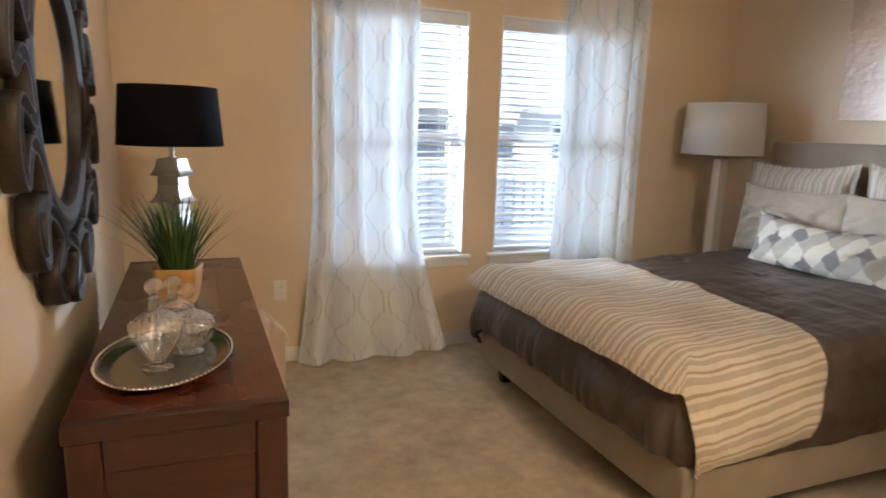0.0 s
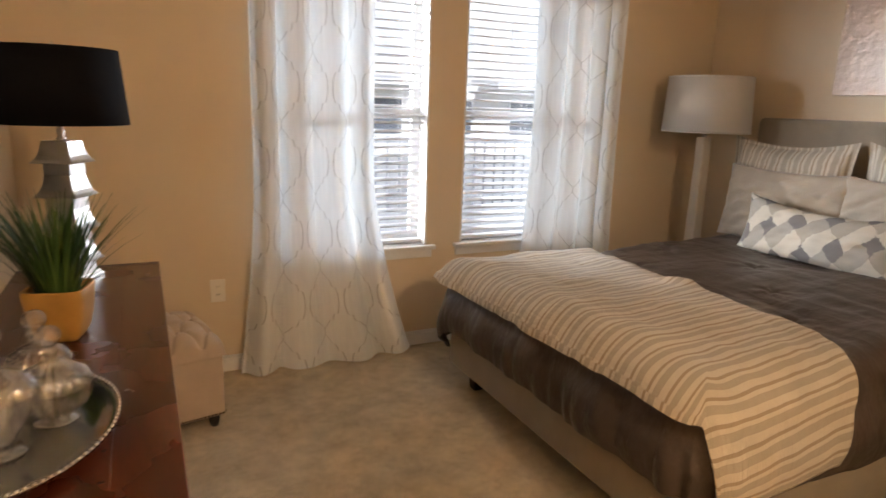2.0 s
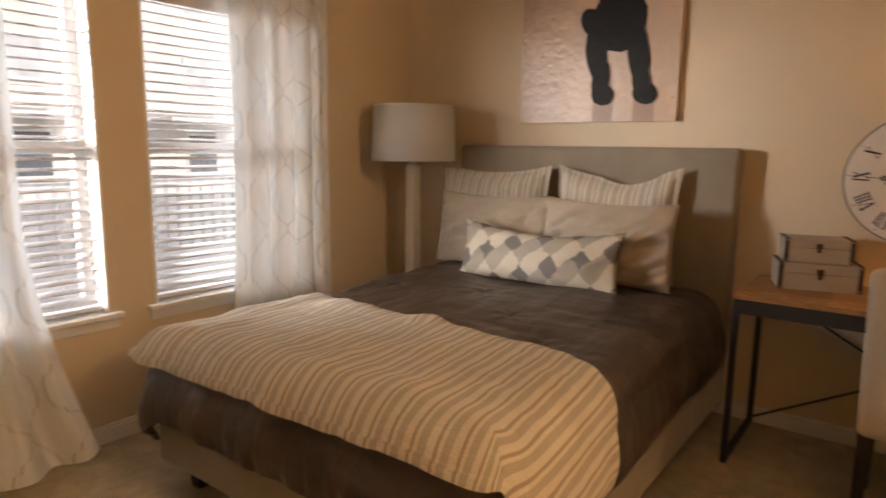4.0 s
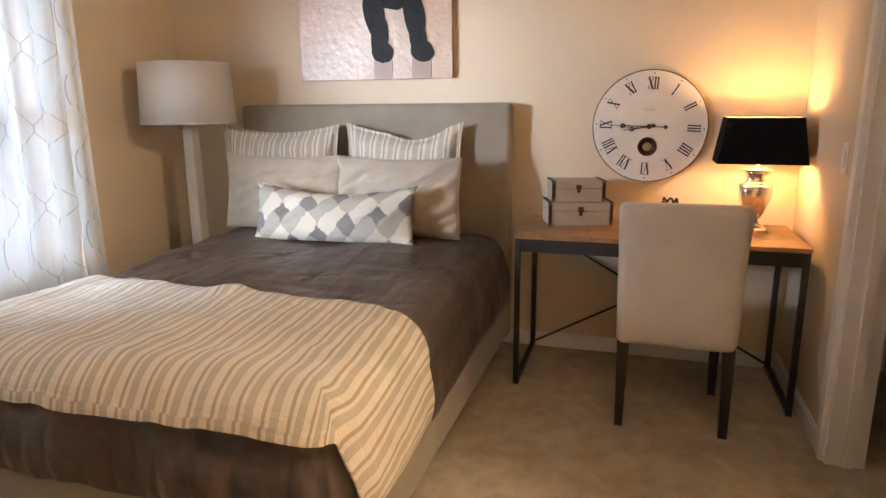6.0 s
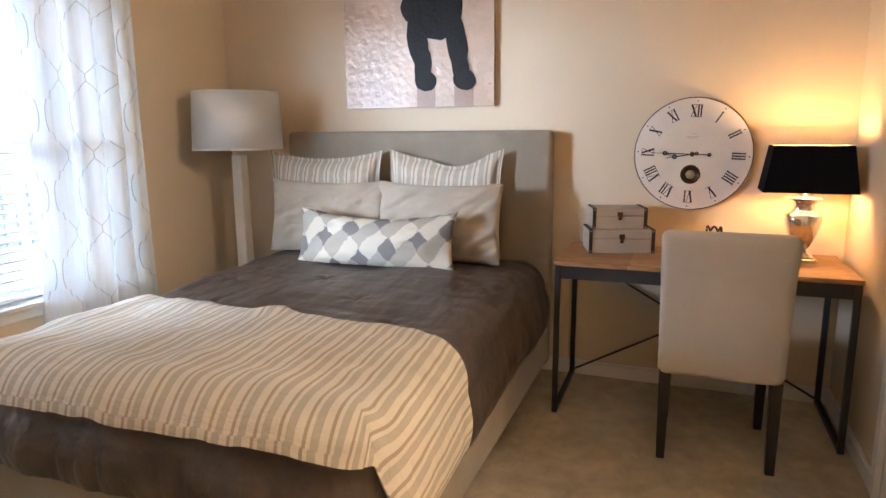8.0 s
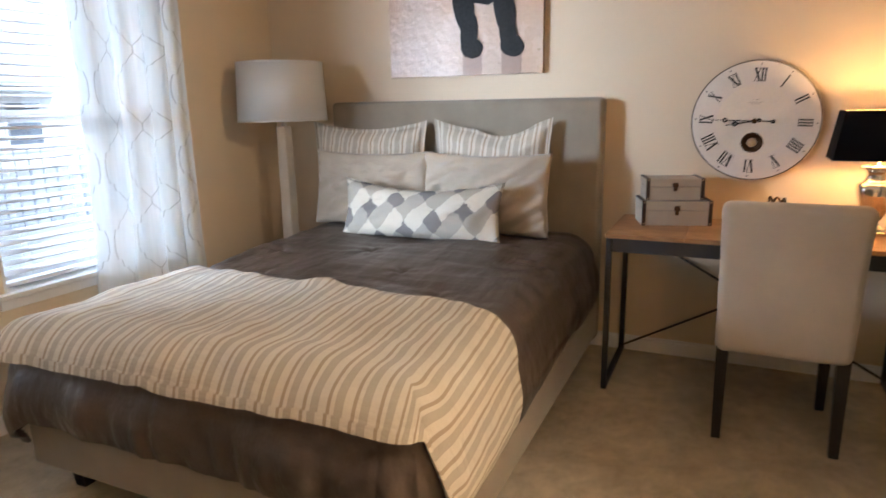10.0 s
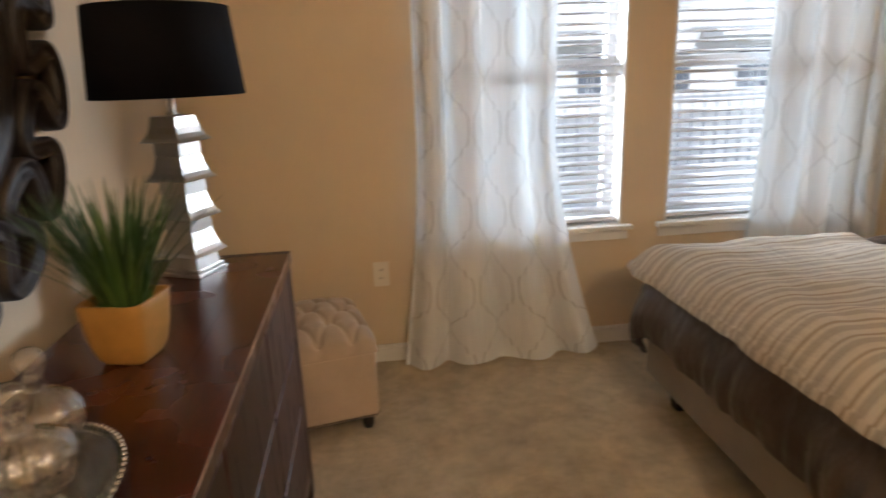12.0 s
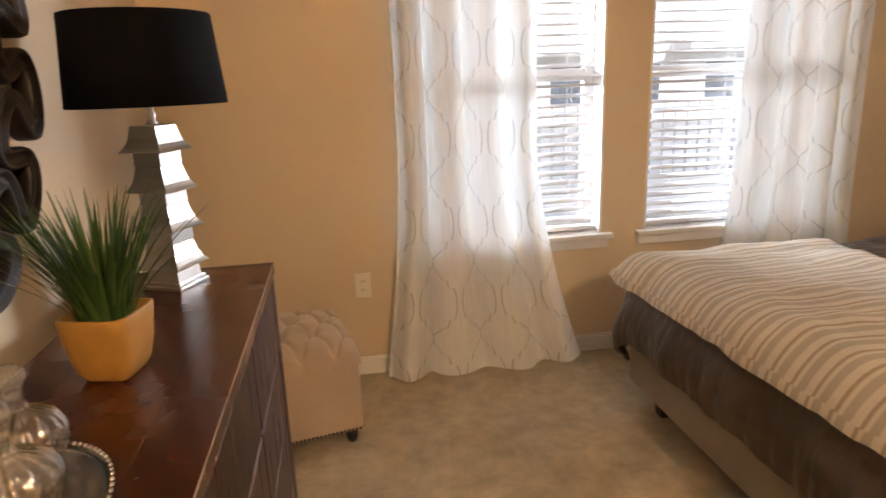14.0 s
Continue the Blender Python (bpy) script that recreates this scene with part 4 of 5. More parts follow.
part("apron_rail", boxes((hw - 0.022, hw - 0.006, -hl + 0.03, hl - 0.03, DZ - 0.082, DZ - 0.0205)), M_STEEL, desk)
for sy in (-1, 1):
    y = sy * (hl - 0.017)
    y0, y1 = y - 0.0125, y + 0.0125
    for x in (-hw + 0.014, hw - 0.014):
        part("desk_leg", boxes((x - 0.0125, x + 0.0125, y0, y1, 0.0, DZ - 0.0205), bevel=0.002, seg=1), M_STEEL, desk)
    part("end_rail", boxes((-hw + 0.027, hw - 0.027, y0, y1, 0.004, 0.029), bevel=0.002, seg=1), M_STEEL, desk)
    part("end_rail", boxes((-hw + 0.027, hw - 0.027, y0, y1, DZ - 0.075, DZ - 0.0205)), M_STEEL, desk)
bxx = hw - 0.014
part("cross_brace", tube([(bxx, -hl + 0.03, 0.03), (bxx, hl - 0.03, DZ - 0.06)], 0.006, seg=8), M_STEEL, desk)
part("cross_brace", tube([(bxx + 0.013, hl - 0.03, 0.03), (bxx + 0.013, -hl + 0.03, DZ - 0.06)], 0.006, seg=8), M_STEEL, desk)


def make_case(place, w, d, h, label, turn):
    """A lidded canvas box with leather corners; its front faces the foot of the bed."""
    c = thing("storage_box", place, label, "box", "storage boxes", turn)
    part("body", boxes((-d / 2, d / 2, -w / 2, w / 2, 0, h * 0.62), bevel=0.003), M_BOX, c)
    part("lid", boxes((-d / 2 - 0.001, d / 2 + 0.001, -w / 2 - 0.001, w / 2 + 0.001, h * 0.62 + 0.002, h), bevel=0.003), M_BOX, c)
    for sy in (-1, 1):
        y0, y1 = sorted((sy * (w / 2 + 0.003), sy * (w / 2 - 0.014)))
        part("corner_strap", boxes((-d / 2 - 0.004, -d / 2 + 0.002, y0, y1, 0.001, h), (-d / 2 - 0.004, d / 2, y0, y1, h - 0.002, h + 0.003), bevel=0.001, seg=1), M_LEATHER, c, "dark leather corner strap")
        for z in (0.006, h - 0.008):
            part("rivet", boxes((-d / 2 - 0.007, -d / 2 - 0.003, sy * (w / 2 - 0.006) - 0.004, sy * (w / 2 - 0.006) + 0.004, z, z + 0.006), bevel=0.001, seg=1), M_BRASS, c)
    part("clasp", boxes((-d / 2 - 0.005, -d / 2, -0.013, 0.013, h * 0.60, h * 0.82), (-d / 2 - 0.007, -d / 2, -0.008, 0.008, h * 0.44, h * 0.60), bevel=0.0015, seg=1), M_BRONZE, c, "dark metal clasp")
    return c


make_case((3.795, -2.482, DZ), 0.312, 0.20, 0.115, "cream canvas storage box with dark leather corners on the desk", 17)
make_case((3.798, -2.472, DZ + 0.118), 0.258, 0.165, 0.10, "smaller cream canvas box stacked on the larger one", 17)

# ---- desk lamp ----
dl = thing("table_lamp", (3.775, -3.295, DZ), "polished silver urn lamp with black rectangular shade, lit", "table lamp")
part("foot", lathe([(0.062, 0.0), (0.062, 0.012), (0.052, 0.016), (0.050, 0.024), (0.036, 0.028), (0.022, 0.040), (0.018, 0.052)], seg=4, square=True), M_CHROME, dl)
urn = lathe([(0.018, 0.052), (0.030, 0.066), (0.052, 0.115), (0.066, 0.165), (0.070, 0.190), (0.068, 0.214), (0.050, 0.224), (0.042, 0.236), (0.042, 0.262), (0.056, 0.278), (0.064, 0.284), (0.064, 0.292), (0.02, 0.296)], seg=40)
for v in urn.verts:
    a = math.atan2(v.co.y, v.co.x)
    k = 1 + 0.10 * (abs(math.cos(2 * a)) - 0.5) * -1
    v.co.x *= 1.13 * k
    v.co.y *= 1.13 * k
part("urn", urn, M_CHROME, dl, "mirror-bright silver urn body", smooth=True)
part("stem", lathe([(0.009, 0.296), (0.009, 0.40), (0.014, 0.405), (0.014, 0.43)], seg=12), M_CHROME, dl, smooth=True)
part("shade", shade_bm(0.186, 0.155, 0.318, 0.523, seg=4, square=True, scale=(0.62, 1.0)), M_SHADE_B, dl, "black tapered rectangular shade")
M_LINER = surface("pale_gold_shade_lining", (0.75, 0.62, 0.40), 0.6, vary=0.05)
part("shade_lining", shade_bm(0.1828, 0.1518, 0.319, 0.522, seg=4, square=True, scale=(0.605, 1.0), thick=0.0005), M_LINER, dl, "pale lining of the shade")
for a, b in (((-0.09, 0, 0.43), (0.09, 0, 0.43)), ((0, -0.165, 0.43), (0, 0.165, 0.43))):
    part("spider", tube([a, b], 0.002, seg=6), M_CHROME, dl)

# ---- little knot ornament ----
knot = thing("knot_ornament", (3.75, -2.925, DZ), "small dark bronze twisted wire ornament on the desk", "ornament")
pts = [(0.014 * math.sin(2 * a), 0.032 * math.cos(a), 0.122 + 0.022 * math.sin(3 * a)) for a in (2 * math.pi * k / 60 for k in range(60))]
part("loop", tube(pts, 0.0055, seg=8, closed=True), M_BRONZE, knot, smooth=True)
part("stand", lathe([(0.022, 0.0), (0.022, 0.006), (0.006, 0.012), (0.005, 0.104)], seg=16), M_BRONZE, knot, smooth=True)

# ---- desk chair ----
chair = thing("desk_chair", (3.36, -2.955, 0), "cream slipcovered dining chair with black tapered legs at the desk", "chair")


def back_fn():
    bm = boxes((-0.235, -0.135, -0.245, 0.245, 0.366, 0.955), bevel=0.032, seg=5)
    bmesh.ops.subdivide_edges(bm, edges=[e for e in bm.edges if e.calc_length() > 0.2], cuts=8, use_grid_fill=True)
    for v in bm.verts:
        t = (v.co.z - 0.395) / 0.56
        v.co.x -= 0.015 * t - 0.030 * (1 - t) * (1 if v.co.x > -0.18 else 0)
        v.co.y *= 0.945 + 0.06 * t
        v.co.x += 0.004 * ripple(v.co.x, v.co.y, v.co.z, 6.0)
        v.co.y += 0.004 * ripple(v.co.z, v.co.x, v.co.y + 3, 7.0)
        if v.co.z < 0.42:
            v.co.z += 0.012 * ripple(v.co.y, v.co.x, 1.0, 5.0)
    return bm


part("backrest", back_fn(), M_SLIP, chair, smooth=True)
part("seat", boxes((-0.16, 0.24, -0.235, 0.235, 0.34, 0.475), bevel=0.03, seg=4), M_SLIP, chair, smooth=True)
for sx, sy, splay in ((-0.185, -0.205, -0.03), (-0.185, 0.205, -0.03), (0.20, -0.20, 0.0), (0.20, 0.20, 0.0)):
    bm = bmesh.new()
    add_lathe(bm, [(0.0165, 0.0), (0.024, 0.42)], seg=4, square=True)
    for v in bm.verts:
        v.co.x += sx + splay * (1 - v.co.z / 0.42)
        v.co.y += sy
    part("chair_leg", bm, M_DARKLEG, chair)

# ---- dresser ----
RX0, RX1, RY0, RY1, RZ = 0.115, 0.52, -2.389, -0.926, 0.822
dresser = thing("dresser", ((RX0 + RX1) / 2, (RY0 + RY1) / 2, 0), "dark mahogany plank dresser with a pale front edge", "dresser")
dw, dd = (RX1 - RX0) / 2, (RY1 - RY0) / 2
nx = 4
for k in range(nx):
    x0 = -dw + 2 * dw * k / nx
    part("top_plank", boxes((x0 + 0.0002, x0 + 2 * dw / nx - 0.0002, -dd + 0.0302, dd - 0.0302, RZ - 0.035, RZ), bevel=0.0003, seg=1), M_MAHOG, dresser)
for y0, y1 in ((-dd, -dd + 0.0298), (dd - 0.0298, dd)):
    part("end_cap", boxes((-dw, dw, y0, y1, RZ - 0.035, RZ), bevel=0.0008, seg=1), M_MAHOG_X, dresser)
# narrow paler strip along the front edge of the top
part("top_edge_strip", boxes((dw - 0.0005, dw + 0.0012, -dd + 0.002, dd - 0.002, RZ - 0.004, RZ - 0.0005)), M_EDGE, dresser, "pale strip along the front edge of the top")
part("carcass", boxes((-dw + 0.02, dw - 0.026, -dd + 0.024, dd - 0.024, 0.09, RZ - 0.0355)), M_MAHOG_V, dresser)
for sx in (-1, 1):
    for sy in (-1, 1):
        xa, xb = sorted((sx * dw - sx * 0.004, sx * (dw - 0.064)))
        ya, yb = sorted((sy * dd - sy * 0.004, sy * (dd - 0.064)))
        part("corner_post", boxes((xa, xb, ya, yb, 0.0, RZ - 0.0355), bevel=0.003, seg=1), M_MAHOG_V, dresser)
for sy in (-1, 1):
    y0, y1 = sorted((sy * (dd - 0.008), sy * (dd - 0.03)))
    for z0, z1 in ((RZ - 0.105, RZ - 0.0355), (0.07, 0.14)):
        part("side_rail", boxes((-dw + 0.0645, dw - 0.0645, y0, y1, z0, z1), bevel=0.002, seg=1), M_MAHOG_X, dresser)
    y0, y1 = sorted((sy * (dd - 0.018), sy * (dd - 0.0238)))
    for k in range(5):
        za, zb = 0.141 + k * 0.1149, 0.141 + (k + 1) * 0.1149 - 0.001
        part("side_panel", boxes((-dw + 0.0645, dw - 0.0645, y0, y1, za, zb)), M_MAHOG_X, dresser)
cols = 3
cw = (2 * dd - 0.136) / cols
for i in range(cols):
    for j in range(3):
        y0, z0 = -dd + 0.068 + i * cw, 0.145 + j * 0.212
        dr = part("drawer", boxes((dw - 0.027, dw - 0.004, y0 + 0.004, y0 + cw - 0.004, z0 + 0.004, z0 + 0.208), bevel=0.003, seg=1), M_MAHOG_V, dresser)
        for g in (0.16, 0.36, 0.55, 0.79):
            yc, za = y0 + cw * (g + random.uniform(-0.06, 0.06)), z0 + random.choice((0.006, 0.006, 0.07, 0.11))
            zb = min(z0 + 0.206, za + random.uniform(0.08, 0.2))
            crack = boxes((dw - 0.0045, dw - 0.0032, yc - 0.0016, yc + 0.0016, za, zb))
            lean = random.uniform(-0.05, 0.05)
            for v in crack.verts:
                v.co.y += lean * (v.co.z - za)
            part("groove", crack, M_BLACK, dr)
part("front_rail", boxes((dw - 0.028, dw - 0.005, -dd + 0.0645, dd - 0.0645, RZ - 0.046, RZ - 0.0355)), M_MAHOG, dresser)
part("front_rail", boxes((dw - 0.028, dw - 0.005, -dd + 0.0645, dd - 0.0645, 0.08, 0.142)), M_MAHOG, dresser)
for px, py, pr in ((0.12, -0.30, 0.004), (0.13, -0.31, 0.003), (0.02, 0.33, 0.003), (0.15, 0.02, 0.0025), (0.09, -0.52, 0.004), (0.03, 0.36, 0.002)):
    pg = part("peg_hole", lathe([(pr, 0.0), (pr, 0.0006), (0.0005, 0.0006)], seg=10), M_BLACK, dresser)
    pg.location = (px, py, RZ)

# ---- mirror ----
mirror = thing("wall_mirror", (0, -1.624, 1.430), "round wall mirror in a carved dark looped wooden frame", "mirror")


def on_wall(bm):
    bmesh.ops.transform(bm, matrix=pose(0, 0, 0, 0, 90, 0), verts=bm.verts[:])
    return bm


part("glass", on_wall(lathe([(0.310, 0.014), (0.310, 0.020), (0.001, 0.020)], seg=96)), M_MIRROR, mirror, "silvered mirror glass")
part("backing", on_wall(lathe([(0.345, 0.0), (0.345, 0.0135), (0.001, 0.0135)], seg=64)), M_CARVED, mirror)
part("inner_ring", on_wall(lathe([(0.297, 0.018), (0.297, 0.034), (0.301, 0.040), (0.309, 0.042), (0.314, 0.038), (0.320, 0.041), (0.333, 0.047), (0.347, 0.045), (0.353, 0.039), (0.360, 0.040), (0.368, 0.034), (0.370, 0.012), (0.366, 0.002)], seg=120, caps=False)), M_CARVED, mirror, smooth=True)
LOOPS = 14


def ribbon_bm(width, low, high):
    """A flat carved ribbon that winds in loops round the ring, with raised edges."""
    bm = bmesh.new()
    w = width / 2
    prof = [(-w, low), (-w, high - 0.010), (-w * 0.86, high), (-w * 0.60, high + 0.001), (-w * 0.42, high - 0.010), (w * 0.42, high - 0.010), (w * 0.60, high + 0.001), (w * 0.86, high), (w, high - 0.010), (w, low)]
    n = LOOPS * 44
    line = []
    for k in range(n):
        s = 2 * math.pi * k / n
        ph = LOOPS * s
        r = 0.466 - 0.078 * math.cos(ph)
        ang = s + (1.35 / LOOPS) * math.sin(2 * ph)
        line.append(Vector((0.006 * math.sin(ph), r * math.cos(ang), r * math.sin(ang))))
    rings = []
    for k in range(n):
        t = (line[(k + 1) % n] - line[k - 1]).normalized()
        side = Vector((0, -t.z, t.y)).normalized()
        rings.append([bm.verts.new(line[k] + side * a + Vector((b, 0, 0))) for a, b in prof])
    m = len(prof)
    for k in range(n):
        a, b = rings[k], rings[(k + 1) % n]
        for q in range(m):
            bm.faces.new((a[q], a[(q + 1) % m], b[(q + 1) % m], b[q]))
    bmesh.ops.recalc_face_normals(bm, faces=bm.faces[:])
    return bm


part("looped_ribbon", ribbon_bm(0.047, 0.008, 0.052), M_CARVED, mirror, "carved looping ribbon border", smooth=True)

# ---- table lamp with the pagoda base ----
pl = thing("table_lamp", (0.286, -1.070, RZ), "silver pagoda table lamp with black drum shade on the dresser", "table lamp", turn=-25)
part("base_plate", boxes((-0.058, 0.058, -0.058, 0.058, 0, 0.010), (-0.053, 0.053, -0.053, 0.053, 0.010, 0.020), bevel=0.002), M_SILVER, pl)
zz = 0.020
for k in range(4):
    w0 = 0.0415 - 0.0008 * k
    tier = part("tier", lathe([(w0 + (0.004 if k == 0 else 0.0), zz), (w0 - 0.001, zz + 0.046)], seg=4, square=True), M_SILVER, pl)
    roof = [(w0 - 0.003, zz + 0.043), (w0 + 0.021, zz + 0.034), (w0 + 0.022, zz + 0.036), (w0 + 0.0145, zz + 0.044), (w0 + 0.008, zz + 0.055), (w0 + 0.003, zz + 0.070), (w0 - 0.0005, zz + 0.088), (w0 - 0.002, zz + 0.096), (w0 - 0.004, zz + 0.0975)]
    part("roof", lathe(roof, seg=4, square=True), M_SILVER, tier, "flared silver roof tier")
    zz += 0.098
part("stem", lathe([(0.013, zz), (0.014, zz + 0.005), (0.007, zz + 0.011), (0.011, zz + 0.024), (0.007, zz + 0.036), (0.011, zz + 0.042), (0.011, zz + 0.075), (0.004, zz + 0.08), (0.004, 0.662)], seg=16), M_SILVER, pl, smooth=True)
part("shade", shade_bm(0.183, 0.166, 0.458, 0.666, thick=0.002), M_SHADE_B, pl, "black fabric drum shade", smooth=True)
M_SHADE_IN = surface("white_shade_lining", (0.62, 0.58, 0.50), 0.8, vary=0.05)
part("shade_lining", shade_bm(0.1805, 0.1635, 0.459, 0.665, thick=0.0005), M_SHADE_IN, pl, smooth=True)
part("finial", lathe([(0.003, 0.662), (0.007, 0.668), (0.004, 0.678), (0.001, 0.684)], seg=10), M_SILVER, pl, smooth=True)
for a in (0, 60, 120):
    c, s = math.cos(radians(a)), math.sin(radians(a))
    part("spider", tube([(-0.164 * c, -0.164 * s, 0.658), (0.164 * c, 0.164 * s, 0.658)], 0.0018, seg=6), M_SILVER, pl)

# ---- potted grass ----
pot = thing("potted_grass", (0.303, -1.602, RZ), "artificial grass in a mustard yellow square ceramic pot", "potted plant", turn=-13)


def pot_bm():
    bm = bmesh.new()
    prof = [(0.038, 0.0), (0.041, 0.004), (0.049, 0.018), (0.057, 0.055), (0.062, 0.103), (0.063, 0.118), (0.0615, 0.121), (0.055, 0.120), (0.053, 0.100), (0.001, 0.100)]
    seg = 48
    rings = []
    for r, z in prof:
        ring = []
        for k in range(seg):
            a = 2 * math.pi * k / seg
            c, s = math.cos(a), math.sin(a)
            q = (abs(c) ** 7 + abs(s) ** 7) ** (-1 / 7)
            ring.append(bm.verts.new((r * q * c, r * q * s, z)))
        rings.append(ring)
    bm.faces.new(rings[0][::-1])
    for a, b in zip(rings, rings[1:]):
        for k in range(seg):
            bm.faces.new((a[k], a[(k + 1) % seg], b[(k + 1) % seg], b[k]))
    return bm


part("pot", pot_bm(), M_POT, pot, "mustard yellow glazed ceramic pot", smooth=True)
part("soil", lathe([(0.053, 0.095), (0.053, 0.1025), (0.03, 0.108), (0.001, 0.109)], seg=4, square=True), M_SOIL, pot)
rng = random.Random(11)
blades = bmesh.new()
for k in range(210):
    a = rng.uniform(0, 2 * math.pi)
    r0 = 0.043 * math.sqrt(rng.random())
    reach = rng.uniform(0.015, 0.095) + 0.085 * (r0 / 0.043) ** 2 * rng.random() + (0.05 if rng.random() < 0.12 else 0)
    hgt = rng.uniform(0.16, 0.258) - 0.35 * max(0, reach - 0.10)
    base = Vector((r0 * math.cos(a), r0 * math.sin(a), 0.102))
    out = Vector((math.cos(a + rng.uniform(-0.5, 0.5)), math.sin(a + rng.uniform(-0.5, 0.5)), 0))
    side = Vector((-out.y, out.x, 0))
    w = rng.uniform(0.0018, 0.0034)
    prev = None
    for j in range(6):
        t = j / 5
        c = base + out * reach * (0.55 * t + 0.45 * t * t) * 1.15 + Vector((0, 0, hgt * (t - 0.10 * t * t)))
        ww = w * (1 - t ** 3) + 0.0003
        row = [blades.verts.new(c - side * ww), blades.verts.new(c + out * 0.0006), blades.verts.new(c + side * ww)]
        if prev:
            blades.faces.new((prev[0], prev[1], row[1], row[0]))
            blades.faces.new((prev[1], prev[2], row[2], row[1]))
        prev = row
tagged(part("grass_blades", blades, M_GRASS, pot, "tuft of narrow green blades", smooth=True), kind="stuff")

# ---- tray and decanters ----
tray = thing("serving_tray", (0.283, -2.085, RZ), "oval silver tray with a beaded rim on the dresser", "tray", turn=-9)
AX, AY = 0.144, 0.212


def oval(profile, seg=80):
    bm = bmesh.new()
    rings = []
    for inset, z in profile:
        rings.append([bm.verts.new(((AX - inset) * math.cos(2 * math.pi * k / seg), (AY - inset) * math.sin(2 * math.pi * k / seg), z)) for k in range(seg)])
    for a, b in zip(rings, rings[1:]):
        for k in range(seg):
            bm.faces.new((a[k], a[(k + 1) % seg], b[(k + 1) % seg], b[k]))
    bm.faces.new(rings[0][::-1])
    bm.faces.new(rings[-1])
    return bm


part("dish", oval([(0.040, 0.0), (0.030, 0.0015), (0.012, 0.011), (0.0, 0.0165), (0.0, 0.0185), (0.012, 0.0135), (0.030, 0.0045), (0.040, 0.003)]), M_TRAY, tray, smooth=True)
bead = lathe([(0.0002, -0.0045), (0.0032, -0.0032), (0.0045, 0.0), (0.0032, 0.0032), (0.0002, 0.0045)], seg=8)
bead_mesh = mesh_of("bead", bead, M_TRAY)
per = 92
for k in range(per):
    a = 2 * math.pi * k / per
    b = new("bead", bead_mesh)
    b.parent = tray
    b.location = ((AX - 0.001) * math.cos(a), (AY - 0.001) * math.sin(a), 0.0185)


def make_decanter(place, outer, stopper, label, turn):
    d = thing("glass_decanter", place, label, "decanter", "glass decanters", turn=turn)
    outer = [(a * 1.07, b * 1.05) for a, b in outer]
    stopper = [(a, b + 0.05 * outer[-1][1]) for a, b in stopper]
    bm = bmesh.new()
    add_lathe(bm, outer, seg=72, flutes=18, depth=0.06, caps=False)
    part("bottle", bm, M_GLASS, d, smooth=True)
    part("foot", lathe(FOOT, seg=40), M_GLASS, d, smooth=True)
    part("stopper", lathe(stopper, seg=96, flutes=16, depth=0.07, caps=False), M_GLASS, d, "ribbed round glass stopper", smooth=True)
    return d


def stopper_at(z, r=0.0185):
    return [(0.0005, z - 0.02), (0.008, z - 0.02), (0.0085, z), (0.011, z + 0.004), (0.008, z + 0.009)] + [(r * math.cos(radians(a)), z + 0.009 + r * 0.9 + r * math.sin(radians(a))) for a in (-64, -45, -25, 0, 25, 45, 65, 80)] + [(0.0005, z + 0.009 + r * 1.9)]


TZ = RZ + 0.0036
FOOT = [(0.0005, 0.0), (0.034, 0.0), (0.034, 0.003), (0.014, 0.009)]
make_decanter((0.268, -2.135, TZ), [(0.0005, 0.0095), (0.014, 0.010), (0.017, 0.020), (0.029, 0.040), (0.045, 0.070), (0.051, 0.088), (0.050, 0.100), (0.040, 0.115), (0.025, 0.124), (0.014, 0.129), (0.011, 0.135), (0.0105, 0.150), (0.013, 0.153)], stopper_at(0.153), "clear fluted teardrop decanter with a ball stopper", 0)
make_decanter((0.332, -2.045, TZ), [(0.0005, 0.0095), (0.014, 0.010), (0.026, 0.015), (0.044, 0.029), (0.053, 0.050), (0.054, 0.063), (0.048, 0.079), (0.034, 0.090), (0.018, 0.097), (0.012, 0.102), (0.0105, 0.115), (0.013, 0.118)], stopper_at(0.118), "clear fluted round decanter with a ball stopper", 5)
make_decanter((0.298, -1.930, TZ), [(0.0005, 0.0095), (0.014, 0.010), (0.024, 0.015), (0.041, 0.030), (0.049, 0.048), (0.048, 0.064), (0.040, 0.080), (0.027, 0.089), (0.014, 0.095), (0.011, 0.099), (0.0105, 0.110), (0.013, 0.113)], stopper_at(0.113), "clear fluted squat decanter with a ball stopper", 9)

# ---- tufted ottoman ----
OX0, OX1, OY0, OY1 = 0.29, 0.705, -0.645, -0.215
ott = thing("ottoman", ((OX0 + OX1) / 2, (OY0 + OY1) / 2, 0), "cream tufted cube ottoman with nailhead trim beside the dresser", "ottoman", turn=12)
ow, od = (OX1 - OX0) / 2, (OY1 - OY0) / 2
part("body", boxes((-ow, ow, -od, od, 0.055, 0.325), bevel=0.012, seg=3), M_OTTO, ott, smooth=True)


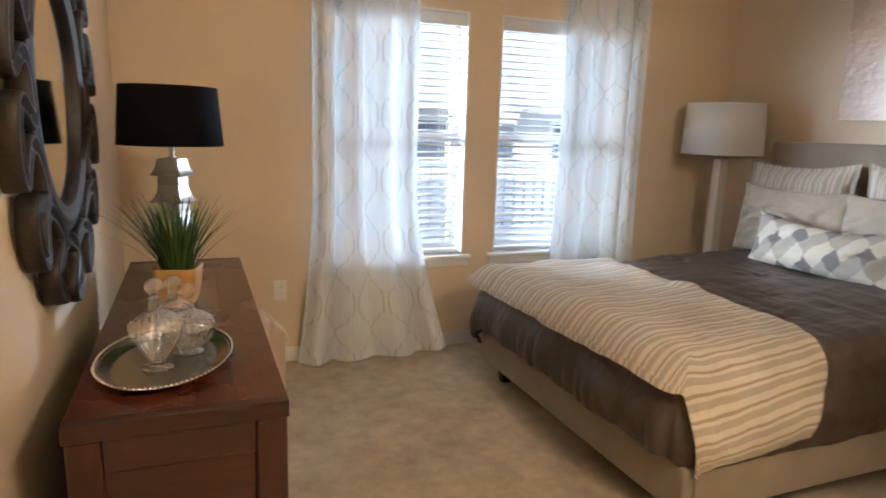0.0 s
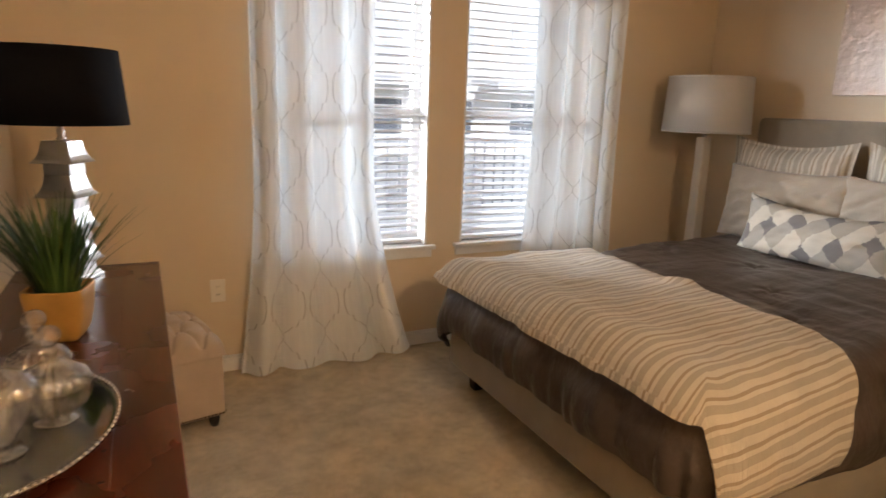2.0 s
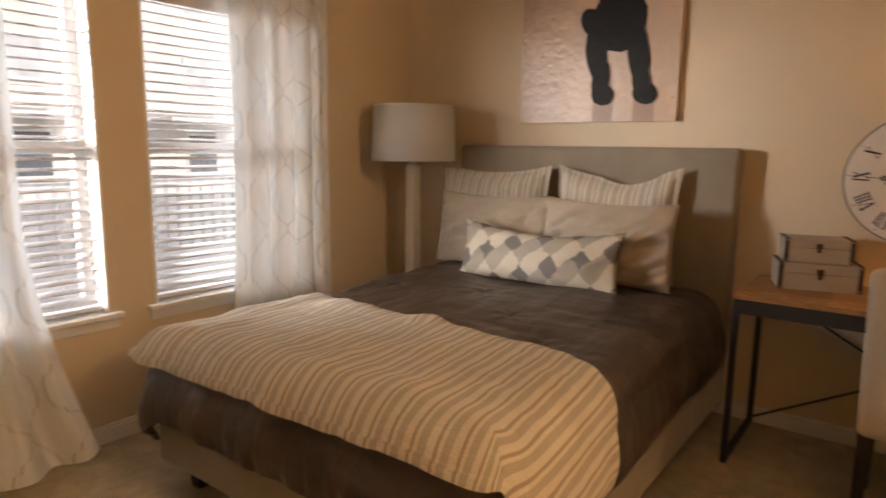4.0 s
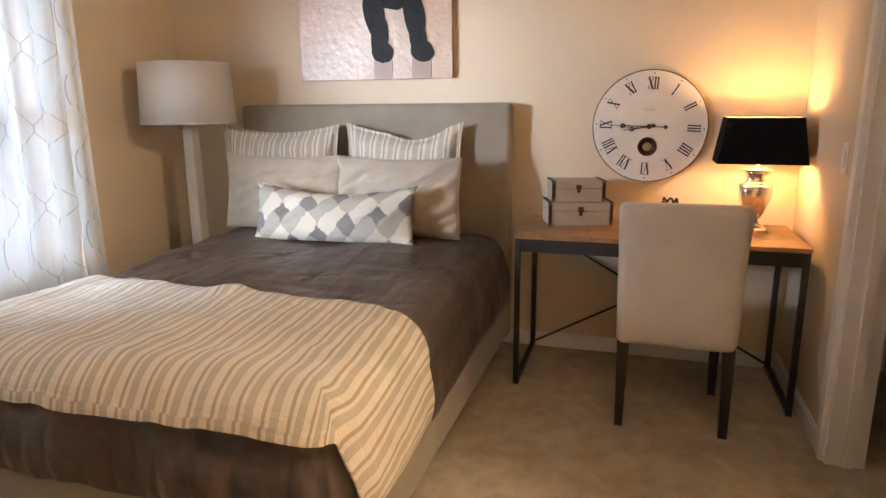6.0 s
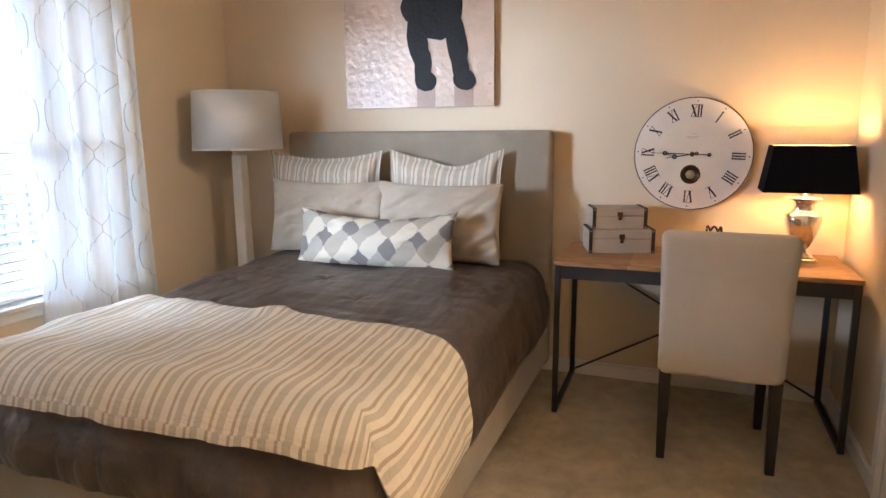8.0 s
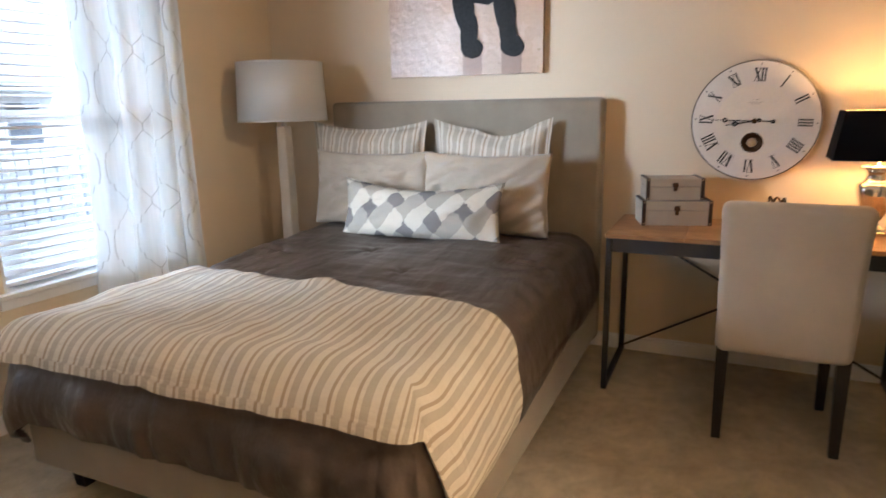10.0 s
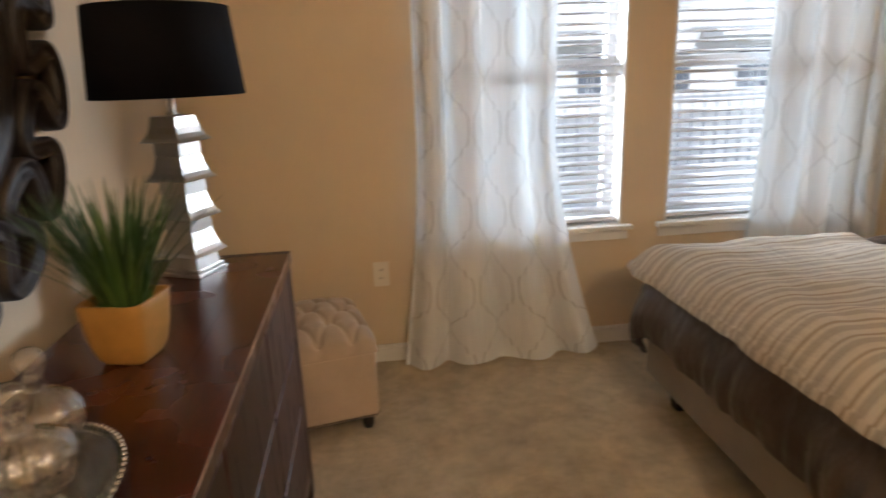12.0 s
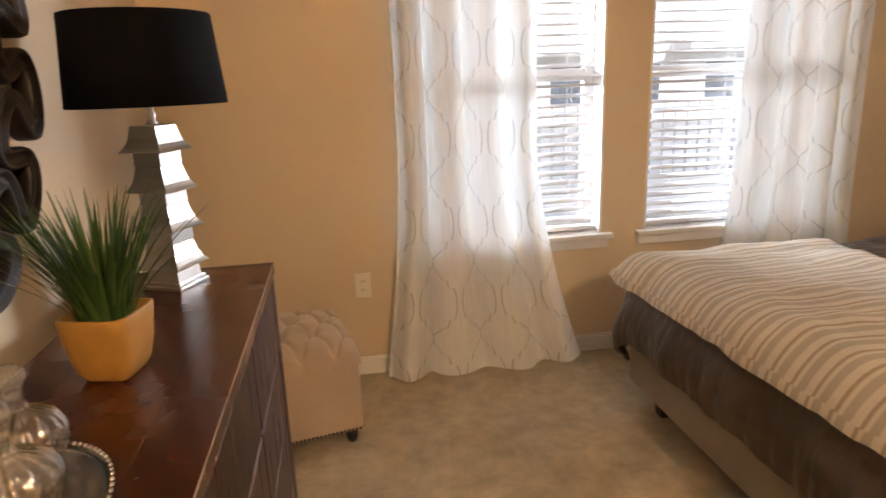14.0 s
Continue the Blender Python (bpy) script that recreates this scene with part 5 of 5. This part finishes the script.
def tuft_fn(u, v):
    a, b = 2 * u - 1, 2 * v - 1
    edge = max(abs(a), abs(b))
    k = (1 - abs(a) ** 9) ** 0.5 * (1 - abs(b) ** 9) ** 0.5
    x, y = a * (ow + 0.008), b * (od + 0.008)
    z = 0.325 + 0.085 * k ** 0.6 + 0.045 * (1 - a * a) * (1 - b * b)
    for i in range(-2, 3):
        for j in range(-2, 3):
            bx, by = i * 0.125 + (0.0625 if j % 2 else 0), j * 0.105
            r = math.hypot(x - bx, y - by)
            z -= 0.045 * math.exp(-(r / 0.026) ** 2) * k
    d1 = abs(((x / 0.125 + y / 0.21) % 1) - 0.5)
    d2 = abs(((x / 0.125 - y / 0.21) % 1) - 0.5)
    z -= 0.020 * k * (max(0, 1 - (0.5 - d1) / 0.1) + max(0, 1 - (0.5 - d2) / 0.1)) if edge < 0.93 else 0
    return (x, y, z)


part("tufted_top", sheet(72, 72, tuft_fn, 0), M_OTTO, ott, smooth=True)
for i in range(-1, 2):
    for j in range(-1, 2):
        bx, by = i * 0.125 + (0.0625 if j % 2 else 0), j * 0.105
        if abs(bx) < ow - 0.03:
            bt = part("button", lathe([(0.011, 0.0), (0.009, 0.006), (0.001, 0.009)], seg=12), M_OTTO, ott, smooth=True)
            bt.location = (bx, by, 0.412)
nail = mesh_of("nailhead", lathe([(0.0055, 0.0), (0.0042, 0.003), (0.0005, 0.0045)], seg=8), M_BRONZE)
for k in range(27):
    s = -1 + 2 * (k + 0.5) / 27
    for m in (pose(s * ow * 0.97, -od, 0.066, 90, 0, 0), pose(ow, s * od * 0.97, 0.066, 0, 90, 0)):
        o = new("nailhead", nail)
        o.parent = ott
        o.matrix_local = m
for sx in (-1, 1):
    for sy in (-1, 1):
        ft = bmesh.new()
        add_lathe(ft, [(0.016, 0.0), (0.022, 0.02), (0.024, 0.056)], seg=16, cx=sx * (ow - 0.04), cy=sy * (od - 0.04))
        part("foot", ft, M_DARKLEG, ott, smooth=True)

# ---- outside ----
M_ASPHALT = surface("pale_concrete_ground", (0.46, 0.45, 0.43), 0.9, vary=0.12, big=0.4, fine=30, relief=0.2)
structure("ground", boxes((-300, 300, 0.16, 400, -0.6, -0.5)), M_ASPHALT, "pale concrete and lawn outside the windows", "ground")
M_SIDING = surface("pale_siding", (0.68, 0.66, 0.63), 0.7, vary=0.08, big=0.6, fine=8, relief=0.3, stretch=(0.1, 0.1, 8))
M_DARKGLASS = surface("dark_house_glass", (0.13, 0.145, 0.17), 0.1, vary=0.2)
# upper panes: sky reflection put into a pale base colour close to the siding
M_SKYGLASS = surface("sky_reflection_house_glass", (0.56, 0.58, 0.60), 0.3, vary=0.15)
M_ROOF = surface("grey_shingles", (0.10, 0.095, 0.09), 0.9, vary=0.2, big=1, fine=12)
house = thing("apartment_house", (5.5, 19, -0.5), "pale sided apartment house with balconies across the yard", "building")
# upper storeys added to cover the bright sky behind the tops of the blinds
part("house_wall", boxes((-13, 13, 0, 9, 0, 14.2)), M_SIDING, house)
part("roof", boxes((-13.6, 13.6, -0.6, 9.6, 14.2, 14.5), bevel=0.05), M_ROOF, house)
for i in range(9):
    for j in range(5):
        x, z = -12 + i * 2.9, 0.7 + j * 2.8
        w = part("window", boxes((x, x + 1.3, -0.06, 0.02, z, z + 1.5), bevel=0.02, seg=1), M_TRIM, house)
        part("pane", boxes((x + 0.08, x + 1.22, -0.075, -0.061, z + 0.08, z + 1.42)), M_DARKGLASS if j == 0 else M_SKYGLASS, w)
for i in range(4):
    x = -11 + i * 6
    part("balcony", boxes((x, x + 3.2, -1.4, 0, 2.5, 2.7), (x, x + 3.2, -1.42, -1.36, 3.55, 3.62)), M_TRIM, house)
fence = thing("yard_fence", (2.0, 7.5, -0.5), "dark metal picket fence outside", "fence")
M_FENCE = surface("grey_fence_paint", (0.28, 0.29, 0.31), 0.5, 0.2)
part("rail", boxes((-7, 7, -0.015, 0.015, 0.18, 0.22)), M_FENCE, fence)
part("rail", boxes((-7, 7, -0.015, 0.015, 1.18, 1.22)), M_FENCE, fence)
pk = mesh_of("picket", boxes((-0.012, 0.012, -0.012, 0.012, 0.0, 1.3)), M_FENCE, False)
for k in range(64):
    o = new("picket", pk)
    o.parent = fence
    o.location = (-7 + k * 0.22, 0, 0)
